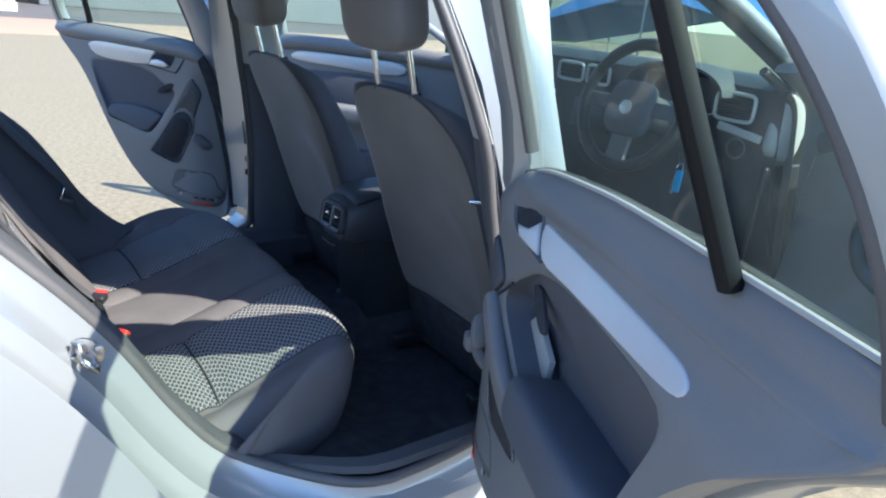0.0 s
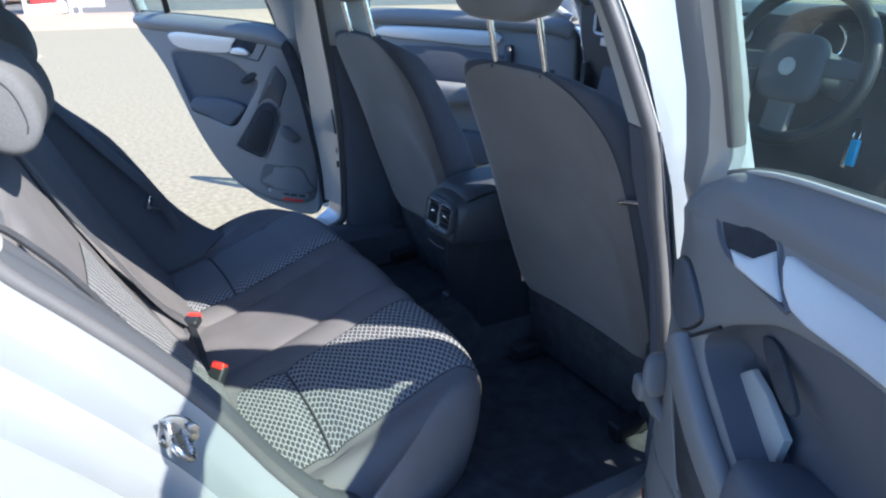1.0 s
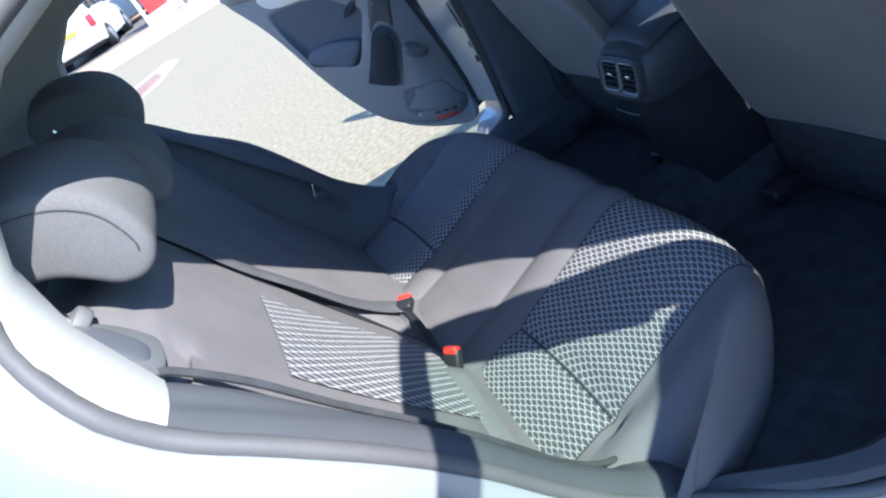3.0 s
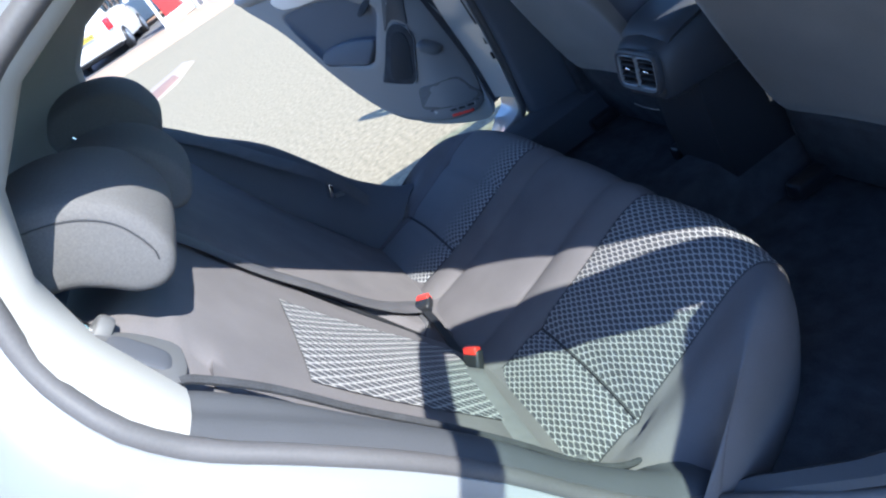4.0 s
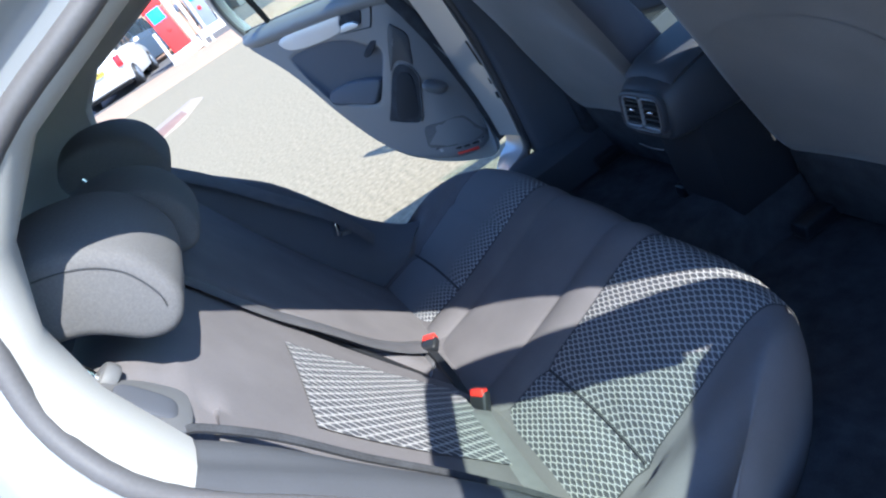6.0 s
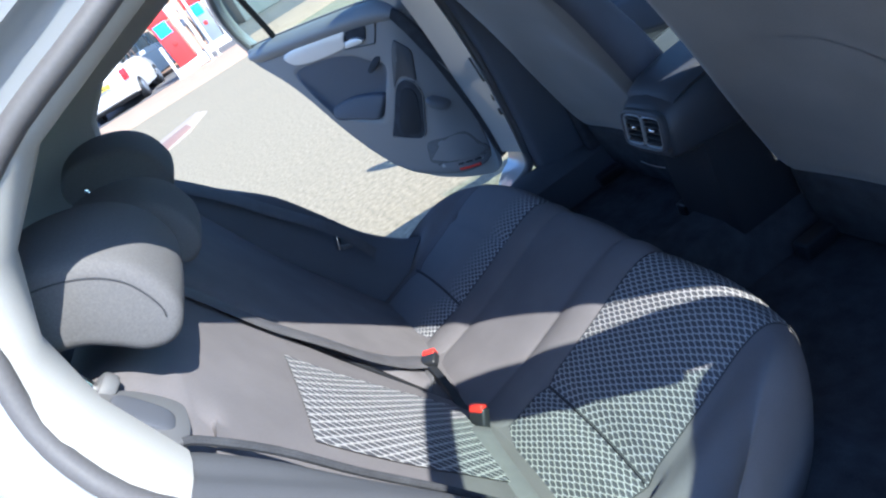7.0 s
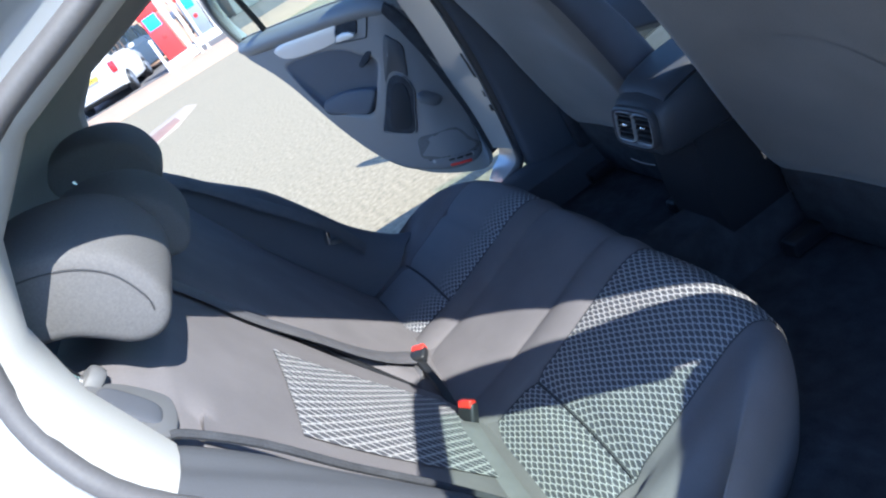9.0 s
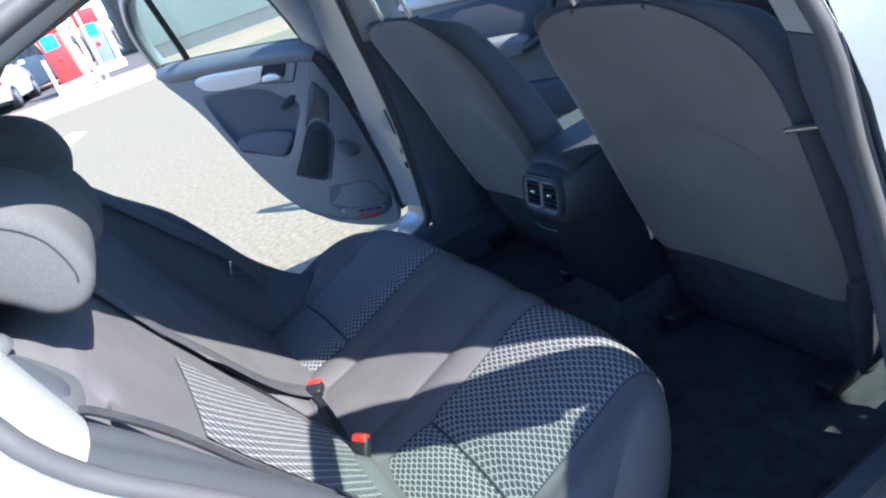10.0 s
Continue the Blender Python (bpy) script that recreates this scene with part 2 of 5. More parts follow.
PAINT = material("silver_paint", (0.285, 0.297, 0.312), rough=0.38, metal=0.35, spread=0.03, scale=3, fine=1500, bump=0.0, coat=0.8)
SILVER = material("satin_silver_trim", (0.52, 0.52, 0.53), rough=0.36, metal=0.4, spread=0.05, scale=8, fine=700, bump=0.05, depth=0.0004)
CHROME = material("chrome", (0.75, 0.75, 0.76), rough=0.12, metal=1.0, spread=0.03, scale=20, bump=0.0)
RED = material("red_plastic", (0.62, 0.035, 0.02), rough=0.4, spread=0.06, bump=0.05)
CREASE = material("seam_thread_and_shade", (0.055, 0.055, 0.06), rough=0.9, spread=0.1, bump=0.0, spec=0.1)
# near-black copy of the console plastic, with the shade low down coloured in
SHADED_PLASTIC = material("shaded_dark_plastic", (0.020, 0.021, 0.025), rough=0.8, spread=0.15, scale=8, fine=600, bump=0.3, depth=0.0008, spec=0.2)
STEEL = material("dull_steel", (0.45, 0.45, 0.46), rough=0.28, metal=1.0, spread=0.15, scale=60, bump=0.0)
WEBBING = material("lap_webbing", (0.125, 0.122, 0.125), rough=0.75, spread=0.15, scale=40, fine=1200, bump=0.5, depth=0.001)
BELT = material("belt_webbing", (0.075, 0.073, 0.080), rough=0.7, spread=0.2, scale=40, fine=1200, bump=0.5, depth=0.001)
GLASS = pane("side_glass", (0.78, 0.93, 0.83), 0.09)
GLASS_CLEAR = pane("screen_glass", (0.66, 0.78, 0.70), 0.03)
GLASS_REAR = pane("rear_screen_glass", (0.38, 0.44, 0.40), 0.05)

# ---------------------------------------------------------------- the car: shell
car = thing("car", "silver hatchback with all its doors standing open, dark cloth seats", "car")

# The rear door's opening, as x and z at the side of the car, clockwise from the sill.
OPENING = [(0.185, 0.365), (0.05, 0.335), (-0.10, 0.33), (-0.20, 0.34), (-0.30, 0.37), (-0.375, 0.43), (-0.45, 0.54), (-0.517, 0.66), (-0.583, 0.757),
           (-0.655, 0.847), (-0.722, 0.93), (-0.757, 1.02), (-0.758, 1.09), (-0.732, 1.17), (-0.66, 1.235), (-0.545, 1.28), (-0.43, 1.325), (-0.30, 1.375), (-0.15, 1.412),
           (-0.03, 1.415), (0.035, 1.37), (0.07, 1.29), (0.12, 1.13), (0.165, 0.95), (0.195, 0.75), (0.207, 0.55), (0.207, 0.44)]


def lean_in(z):
    """How far the inside of the car's flank leans inwards at a height."""
    return 0.28 * max(0.0, z - 0.98)


def lean_out(z):
    """The same for the outer skin."""
    return 0.28 * max(0.0, z - 0.98) + 0.45 * max(0.0, z - 1.05)


def pillar_x(z):
    """Rear edge of the centre pillar."""
    table = [(0.30, 0.207), (0.55, 0.207), (0.75, 0.195), (0.95, 0.165), (1.13, 0.12), (1.29, 0.07), (1.48, 0.0)]
    for (z0, x0), (z1, x1) in zip(table, table[1:]):
        if z <= z1:
            return x0 + (x1 - x0) * (z - z0) / (z1 - z0)
    return table[-1][1]


def squeeze(z):
    """How deep the door surround is at a height, against its depth at the sill."""
    return 1.0 - 0.58 * min(1.0, max(0.0, (z - 1.0) / 0.27))


def pillar_out(z):
    """How far the centre pillar's foot stands outwards at a height."""
    if z > 1.0:
        return 0.035 * max(0.0, (1.3 - z) / 0.3)
    return 0.035 + min(0.10, 0.18 * (1.0 - z))


def stand(z, side):
    """The same for one side: the near pillar stands a little further out."""
    if side > 0:
        return 0.45 * pillar_out(z)
    extra = 0.016 + 0.015 * min(1.0, max(0.0, (z - 0.85) / 0.15)) + 0.07 * min(0.13, max(0.0, z - 1.0))
    return pillar_out(z) + extra * min(1.0, max(0.0, (1.40 - z) / 0.15))


def pillar_shift(p, side):
    """The surround follows the pillar outwards, and eases back along the sill."""
    if p.z >= 0.6:
        return stand(p.z, side) * min(1.0, max(0.0, p.x) / 0.03)
    r = min(1.0, max(0.0, (p.x + 0.25) / 0.45 if side > 0 else (p.x + 0.36) / 0.30))
    return stand(p.z, side) * r * r * (3 - 2 * r)


def ring_of(outline, n=4):
    return curve_points([(x, 0, z) for x, z in outline], n, True)


def side_ring(outline, offset, y, side, spread=None, n=4, depth=None):
    """The outline, pushed outwards by offset, at the depth y of one side of the car."""
    ring = ring_of(outline, n)
    m, out = len(ring), []
    for i, p in enumerate(ring):
        d = (ring[(i + 1) % m] - ring[(i - 1) % m]).normalized()
        nrm = V(d.z, 0, -d.x)
        k = spread(p) if spread else 1.0
        q = p - nrm * offset * k
        shift = pillar_shift(p, side)
        if side > 0 and p.z > 0.85:
            q.x -= 0.032 * min(1.0, max(0.0, (-0.50 - p.x) / 0.15))
        out.append(V(q.x, side * (0.64 + (y - 0.64) * squeeze(p.z) * (1 - 4.2 * shift) * (depth(p) if depth else 1.0) + shift - lean_in(p.z)), q.z))
    return out


def jamb_spread(p, side):
    if p.x > 0.0 and p.z < 1.36:
        k = min(1.0, p.x / 0.17) if p.z < 0.7 else 1.0
        return 1.0 - (1.0 if side > 0 else 0.05) * k * k * (3 - 2 * k)
    if p.z > 1.2:
        return 0.75
    return 1.0


def jamb_depth(p, side):
    """The near pillar's painted face looks outwards, so it stays shallow."""
    if side < 0 and p.x > 0.0 and p.z < 1.36:
        k = min(1.0, max(0.0, (p.z - 0.45) / 0.25))
        return 1.0 - 0.8 * k
    return 1.0


def outward(outline):
    """1 when the pushed ring grows, else -1."""
    a = sum(p.x * q.z - q.x * p.z for p, q in zip(ring_of(outline), ring_of(outline)[1:] + ring_of(outline)[:1]))
    return 1 if a > 0 else -1


TURN = outward(OPENING)


def build_side(side):
    prof = [(-0.004, 0.640), (0.004, 0.668), (0.028, 0.676), (0.040, 0.690), (0.052, 0.735), (0.070, 0.742), (0.080, 0.752), (0.088, 0.790), (0.104, 0.797), (0.118, 0.812), (0.128, 0.850)]
    rows = [side_ring(OPENING, -TURN * o, y, side, lambda p: jamb_spread(p, side), 4, lambda p: jamb_depth(p, side)) for o, y in prof]
    part("door_jamb", sheet(rows, wrap=True), PAINT, car, "silver painted door surround with stepped folds", 0.6)
    seal = side_ring(OPENING, 0.0, 0.655, side)
    part("door_seal", tube(seal, 0.013 if side > 0 else 0.011, 0.016 if side > 0 else 0.012, up=(0, 1, 0), sides=10, closed=True), RUBBER, car, "grey rubber door seal round the opening")


for side in (-1, 1):
    build_side(side)

# outer skin: rear quarter, sill and front wing, with the doors' openings left free
QUARTER = [(-0.30, 0.20), (-0.42, 0.36), (-0.50, 0.50), (-0.57, 0.63), (-0.64, 0.74), (-0.73, 0.85), (-0.81, 0.95), (-0.86, 1.03), (-0.865, 1.10), (-0.82, 1.20)]


def quarter(side):
    rows = []
    for x, z in [(p.x, p.z) for p in curve_points([(a, 0, b) for a, b in QUARTER], 4)]:
        row = []
        for j in range(9):
            t = j / 8
            xx = x + (-1.62 - x) * t
            bulge = 0.86 + 0.02 * math.sin(math.pi * min(1, max(0, (z - 0.25) / 0.7))) - 0.16 * t ** 3
            if j == 0:
                bulge -= 0.012
            row.append(V(xx, side * (bulge - lean_out(z)), z + (0.06 if z < 0.5 else 0.0) * t))
        rows.append(row)
    part("quarter_panel", sheet(rows), PAINT, car)
    # roof edge and rear pillar above the quarter
    rows = []
    for x0, z0, x1, z1 in ((-0.82, 1.20, -1.30, 1.02), (-0.76, 1.26, -1.28, 1.12), (-0.66, 1.32, -1.24, 1.24), (-0.55, 1.37, -1.2, 1.34)):
        rows.append([V(x0 + (x1 - x0) * t, side * (0.86 - lean_out(z0 + (z1 - z0) * t) - 0.08 * t * t), z0 + (z1 - z0) * t) for t in (0, 0.2, 0.4, 0.6, 0.8, 1)])
    part("rear_pillar", sheet(rows), PAINT, car)
    # sill
    rows = [[V(x, side * y, z) for x in (-0.34, 0.0, 0.4, 0.8, 1.2, 1.3)] for y, z in ((0.80, 0.30), (0.845, 0.275), (0.85, 0.23), (0.83, 0.17), (0.70, 0.16))]
    part("sill", sheet(rows), PAINT, car)
    # front wing with its wheel arch
    rows = []
    for z in (0.30, 0.45, 0.6, 0.75, 0.88, 0.97):
        row = []
        for x in (1.33, 1.45, 1.6, 1.8, 2.0, 2.2, 2.4, 2.5):
            zz = max(z, 0.33 + 0.36 * math.sqrt(max(0, 1 - ((x - 1.78) / 0.36) ** 2))) if abs(x - 1.78) < 0.36 else z
            row.append(V(x, side * (0.86 + 0.02 * math.sin(z * 3) - 0.30 * max(0, x - 1.9) ** 2), zz))
        rows.append(row)
    part("front_wing", sheet(rows), PAINT, car)


for side in (-1, 1):
    quarter(side)

# roof and its lining
roof_x = [-1.32, -1.1, -0.8, -0.4, 0.0, 0.4, 0.7, 0.9]
roof_z = [1.38, 1.43, 1.475, 1.515, 1.53, 1.52, 1.48, 1.43]
for name, drop, half, mat, lab in (("roof", 0.0, 0.635, PAINT, ""), ("headliner", 0.05, 0.575, LINING, "grey cloth headliner")):
    rows = []
    for x, z in zip(roof_x, roof_z):
        rows.append([V(x, half * t * (1.0 if t < 0 else 0.90), z - drop - (0.045 if t < 0 else 0.085) * t * t - 0.02 * t ** 6) for t in [k / 8 for k in range(-8, 9)]])
    part(name, thick(sheet(rows), 0.006), mat, car, lab)
for side in (-1, 1):
    # roof rail, pillars at the windscreen, and the inner trims
    rail = curve_points([(-1.28, side * 0.60, 1.335), (-0.9, side * 0.61, 1.375), (-0.6, side * 0.615, 1.415), (-0.3, side * 0.615, 1.455), (0.0, side * 0.615, 1.475), (0.3, side * 0.615, 1.47), (0.6, side * 0.625, 1.43), (0.85, side * 0.645, 1.36), (1.15, side * 0.70, 1.22), (1.5, side * 0.75, 1.04)], 5)
    if side > 0:
        rail = [V(p.x, p.y - 0.055 * min(1.0, max(0.0, (p.z - 1.04) / 0.3)), p.z - 0.05 * min(1.0, max(0.0, (p.z - 1.04) / 0.3))) for p in rail]
    part("roof_rail", tube(rail, 0.024, 0.022, sides=10), PAINT, car)
    trimrail = [p + V(0, -side * 0.05, -0.02) for p in rail]
    part("roof_rail_trim", tube(trimrail[:32], 0.03, 0.028, sides=10), TRIM_PALE, car)
    inner = [p + V(0.0, -side * 0.035, -0.018) for p in rail[31:]]
    part("windscreen_pillar_trim", tube(inner, 0.012, 0.022), CONSOLE, car)
    # front of the front door's opening: painted strip, dark seal and two hinges
    strip = curve_points([(1.17, side * 0.745, 1.16), (1.31, side * 0.785, 1.07), (1.36, side * 0.79, 0.95), (1.41, side * 0.79, 0.75), (1.455, side * 0.79, 0.55), (1.48, side * 0.79, 0.36)], 5)
    part("front_jamb", tube(strip, 0.016, 0.05, up=(0, 1, 0), sides=10, power=0.6), PAINT, car, "bright painted edge of the front door opening")
    part("front_seal", tube([p + V(-0.03, -side * 0.075, -0.005) for p in strip[1:]], 0.013, 0.014, up=(0, 1, 0), sides=8), RUBBER, car)
    for hx, hz in ((1.43, 0.87), (1.48, 0.52)):
        part("door_hinge", rbox(0.06, 0.045, 0.05, 0.01, m=pose(hx + 0.02, side * 0.835, hz)), PAINT, car)
    # centre pillar: painted core, grey lower trim, pale upper trim
    core = []
    for z in (0.33, 0.5, 0.7, 0.9, 1.1, 1.3, 1.46):
        x0 = pillar_x(z)
        li = lean_in(z)
        o = 0.64 + 0.195 * squeeze(z) - li
        wide = 0.45 * max(0.0, z - 1.08)
        sh = stand(z, side)
        a0, a1 = (0.12, 0.14) if side < 0 else (0.03, 0.05)
        core.append([V(x0 + (0.03 if side > 0 else 0.02), side * ((0.70 if side > 0 else 0.668) + sh - li), z), V(x0 + a0, side * (max(o - 0.05, 0.72 + sh - li) if side > 0 else 0.71 + sh - li), z), V(x0 + a1, side * (o + 0.02 if side > 0 else 0.725 + sh - li), z), V(x0 + 0.15 + wide, side * (o + 0.02 if side > 0 else 0.725 + sh - li), z), V(x0 + 0.16 + wide, side * (0.72 + (0.5 * sh if side < 0 else 0.0) - li), z), V(x0 + 0.12 + wide, side * (0.69 + (0.5 * sh if side < 0 else 0.0) - li), z), V(x0 + 0.05, side * ((0.69 if side > 0 else 0.66) + 0.6 * sh - li), z)])
    part("centre_pillar", sheet(core, wrap=True, cap=True), PAINT, car)
    for nm, zs, mat, grow, lab in (("lower_pillar_trim", (0.36, 0.45, 0.6, 0.75, 0.90, 0.985), TRIM, 0.0, "grey plastic lower pillar trim"), ("upper_pillar_trim", (0.987, 1.05, 1.15, 1.25, 1.35, 1.43), TRIM_PALE, -0.006, "pale upper pillar trim")):
        rows = []
        for z in zs:
            x0 = pillar_x(z)
            li, w = lean_in(z), ((0.08 if side < 0 else 0.10) if z < 0.62 else (0.06 if side < 0 and z < 0.92 else 0.45 * max(0.0, z - 1.08)))
            sh, inn = stand(z, side), (0.010 if side < 0 else 0.0)
            back = 0.6 * sh if side < 0 else 0.0
            rows.append([V(x0 + 0.012, side * (0.660 + sh - li), z), V(x0 + 0.004, side * (0.646 + sh - li), z), V(x0 + 0.008, side * (0.634 - 0.5 * inn + 0.85 * sh - li - grow), z), V(x0 + 0.02, side * (0.628 - inn + (0.5 if side < 0 and z > 0.8 else 0.8 if side < 0 else 0.6) * sh - li), z), V(x0 + 0.06, side * (0.626 - inn + (0.4 if side < 0 and z > 0.8 else 0.65 if side < 0 else 0.3) * sh - li), z), V(x0 + 0.11 + w, side * (0.628 + back - li), z), V(x0 + 0.145 + w, side * (0.65 + back - li), z), V(x0 + 0.15 + w, side * (0.71 + back - li), z)])
        part(nm, thick(sheet(rows), 0.004), mat, car, lab)
    # rear pillar's pale trim and the dark quarter trim under it: each swells into the opening behind the seal
    rows = []
    for x0, z0, x1, z1 in ((-0.722, 0.928, -1.05, 0.95), (-0.752, 1.02, -1.10, 1.05), (-0.757, 1.095, -1.12, 1.13), (-0.732, 1.175, -1.12, 1.22), (-0.662, 1.24, -1.12, 1.30), (-0.55, 1.285, -1.10, 1.36), (-0.43, 1.33, -0.9, 1.40), (-0.30, 1.378, -0.7, 1.42)):
        if side > 0:
            x0 -= 0.032 * min(1.0, max(0.0, (-0.50 - x0) / 0.15))
        li = lean_in(z0)
        d = Vector((-0.3 - x0, 0, 1.0 - z0)).normalized() * (0.010 if z0 < 1.0 else 0.016 if z0 < 1.1 else 0.024)
        rows.append([V(x0, side * (0.655 - li), z0), V(x0 + d.x * 0.6, side * (0.643 - li), z0 + d.z * 0.6), V(x0 + d.x, side * (0.620 - li), z0 + d.z), V(x0 + d.x, side * (0.594 - li), z0 + d.z), V(x0 + d.x * 0.7, side * (0.572 - li), z0 + d.z * 0.7), V(x0 - 0.014, side * (0.561 - li), z0), V(x0 - 0.05, side * (0.556 - li), z0 + 0.01), V((x0 + x1) / 2, side * (0.55 - li), (z0 + z1) / 2), V(x1, side * (0.545 - li), z1)])
    part("rear_pillar_trim", thick(sheet(rows), 0.004), TRIM_PALE, car, "pale plastic rear pillar trim")
    rows = []
    far_rows = ((-0.29, 0.365, -0.235, 0.435, -0.30, 0.43), (-0.33, 0.405, -0.285, 0.462, -0.36, 0.445), (-0.36, 0.44, -0.335, 0.508, -0.41, 0.48), (-0.42, 0.54, -0.388, 0.572, -0.46, 0.55), (-0.48, 0.66, -0.445, 0.668, -0.54, 0.65), (-0.545, 0.755, -0.515, 0.775, -0.61, 0.755), (-0.615, 0.845, -0.60, 0.858, -0.67, 0.855), (-0.685, 0.92, -0.675, 0.926, -0.712, 0.925), (-0.705, 0.934, -0.70, 0.936, -0.73, 0.938))
    near_rows = ((-0.29, 0.365, -0.286, 0.371, -0.315, 0.385), (-0.33, 0.400, -0.326, 0.406, -0.375, 0.40), (-0.368, 0.44, -0.364, 0.446, -0.425, 0.455), (-0.440, 0.54, -0.436, 0.546, -0.49, 0.573), (-0.506, 0.66, -0.502, 0.666, -0.553, 0.678), (-0.573, 0.757, -0.569, 0.763, -0.612, 0.768), (-0.645, 0.847, -0.641, 0.852, -0.664, 0.856), (-0.708, 0.92, -0.704, 0.924, -0.712, 0.918), (-0.720, 0.930, -0.716, 0.932, -0.728, 0.926))
    for x0, z0, xr, zr, xb, zb in (far_rows if side > 0 else near_rows):
        mx, mz = (x0 + xr) / 2, (z0 + zr) / 2
        deep = (0.642, 0.618, 0.598, 0.568, 0.535, 0.52, 0.51) if side > 0 else (0.645, 0.626, 0.606, 0.584, 0.560, 0.550, 0.544)
        rows.append([V(x0, side * 0.655, z0), V(mx, side * deep[0], mz), V(xr, side * deep[1], zr), V(xr - 0.004, side * deep[2], zr), V((xr + xb) / 2, side * deep[3], (zr + zb) / 2 + 0.006), V(xb, side * deep[4], zb), V(xb - 0.03, side * deep[5], zb - 0.02), V(xb - 0.10, side * deep[6], zb - 0.06)])
    if side < 0:
        line = curve_points([r[5] + V(0.008, 0.004, 0.008) for r in rows], 4)
        # dark tube draws the shaded gap between the trim and the backrest
        part("gap_shade", tube(line, 0.005, sides=8), CARPET, car)
    rows = [curve_points(r, 3) for r in rows]
    rows = [list(c) for c in zip(*[curve_points(c, 3) for c in zip(*rows)])]
    part("quarter_trim", thick(sheet(rows), 0.004), QUARTER_PLASTIC if side < 0 else TRIM, car, "dark plastic trim beside the rear seat")
    # sill trim
    section = ((0.648, 0.352, 1), (0.635, 0.365, 0.95), (0.60, 0.362, 0.5), (0.57, 0.34, 0.2), (0.56, 0.24, 0.1)) if side > 0 else ((0.648, 0.350, 1), (0.640, 0.362, 1), (0.618, 0.366, 0.95), (0.606, 0.354, 0.94), (0.600, 0.32, 0.93), (0.596, 0.22, 0.92))
    rows = [[V(x, side * (y + g * pillar_shift(V(x, 0, z), side)), z) for x in (-0.33, -0.25, -0.20, -0.15, -0.10, -0.05, 0.0, 0.06, 0.12, 0.18, 0.24, 0.5, 0.9, 1.3)] for y, z, g in section]
    part("sill_trim", thick(sheet(rows), 0.004), QUARTER_PLASTIC, car)

# floor with its tunnel, the rear bench's riser and the bulkheads that close the shell
rows = []
for x, z in ((-1.5, 0.5), (-0.55, 0.42), (-0.50, 0.30), (-0.05, 0.28), (0.05, 0.235), (0.3, 0.225), (0.9, 0.22), (1.35, 0.24), (1.6, 0.42), (1.7, 0.7)):
    hump = 0.11 if -0.1 < x < 1.4 else 0.0
    rows.append([V(x, y, z + (hump if abs(y) < 0.09 else hump * 0.55 if abs(y) < 0.13 else 0)) for y in (-0.75, -0.5, -0.3, -0.14, -0.10, -0.05, 0.05, 0.10, 0.14, 0.3, 0.5, 0.66)])
part("carpet", sheet(rows), CARPET, car, "black floor carpet")
part("underbody", rbox(2.6, 1.55, 0.04, 0.015, m=pose(0.5, 0, 0.18)), BLACK, car)
part("parcel_shelf", rbox(0.50, 1.10, 0.03, 0.01, m=pose(-1.05, 0, 0.95)), TRIM, car)
rows = [[V(x, y * f, z) for y in (-0.74, -0.5, 0, 0.5, 0.74)] for x, f, z in ((-1.6, 1, 0.25), (-1.66, 1, 0.45), (-1.64, 1, 0.62), (-1.58, 0.98, 0.85), (-1.52, 0.9, 0.96))]
part("tailgate", thick(sheet(rows), 0.03), PAINT, car)
rows = [[V(x, y * f, z) for y in (-0.62, -0.3, 0, 0.3, 0.62)] for x, f, z in ((-1.52, 1.05, 0.965), (-1.42, 1.0, 1.15), (-1.31, 0.95, 1.36))]
part("rear_window", sheet(rows), GLASS_REAR, car)
rows = [[V(x + 0.10 * (1 - (y / 0.7) ** 2), y * f, z) for y in (-0.72, -0.5, -0.25, 0, 0.25, 0.5, 0.72)] for x, f, z in ((1.58, 1.0, 1.00), (1.30, 0.96, 1.15), (1.08, 0.92, 1.27), (0.80, 0.86, 1.40))]
part("windscreen", sheet(rows), GLASS_CLEAR, car, "clear windscreen")
rows = [[V(x, y * f, z - 0.06 * (y / 0.75) ** 2) for y in (-0.78, -0.5, -0.2, 0.2, 0.5, 0.78)] for x, f, z in ((1.62, 1, 0.985), (1.9, 0.98, 0.95), (2.2, 0.94, 0.88), (2.42, 0.86, 0.78), (2.52, 0.84, 0.6), (2.56, 0.85, 0.35), (2.5, 0.85, 0.2))]
part("bonnet", thick(sheet(rows), 0.02), PAINT, car)


def wheel(x, side):
    tyre = tube([V(x + 0.255 * math.cos(a), side * 0.76, 0.315 + 0.255 * math.sin(a)) for a in [2 * math.pi * k / 40 for k in range(40)]], 0.06, 0.095, up=(0, 1, 0), sides=12, closed=True, power=0.6)
    t = part("wheel", tyre, BLACK, car, "black tyre on a silver wheel")
    bm = cyl(0.20, 0.03, 28, 0.006, pose(x, side * 0.80, 0.315, 90))
    for k in range(5):
        bump_add(bm, rbox(0.18, 0.02, 0.05, 0.008, m=pose(x, side * 0.82, 0.315) @ pose(0, 0, 0, 0, 72 * k) @ pose(0.10, 0, 0)))
    part("rim", bm, SILVER, t)


for x in (-0.86, 1.78):
    for side in (-1, 1):
        wheel(x, side)

# belt height bolt that sticks out of the near centre pillar
part("pillar_bolt", tube([V(0.232, -0.650, 0.838), V(0.231, -0.622, 0.832), V(0.230, -0.600, 0.827)], 0.0060, sides=12), CHROME, car, "short steel bolt on the centre pillar")

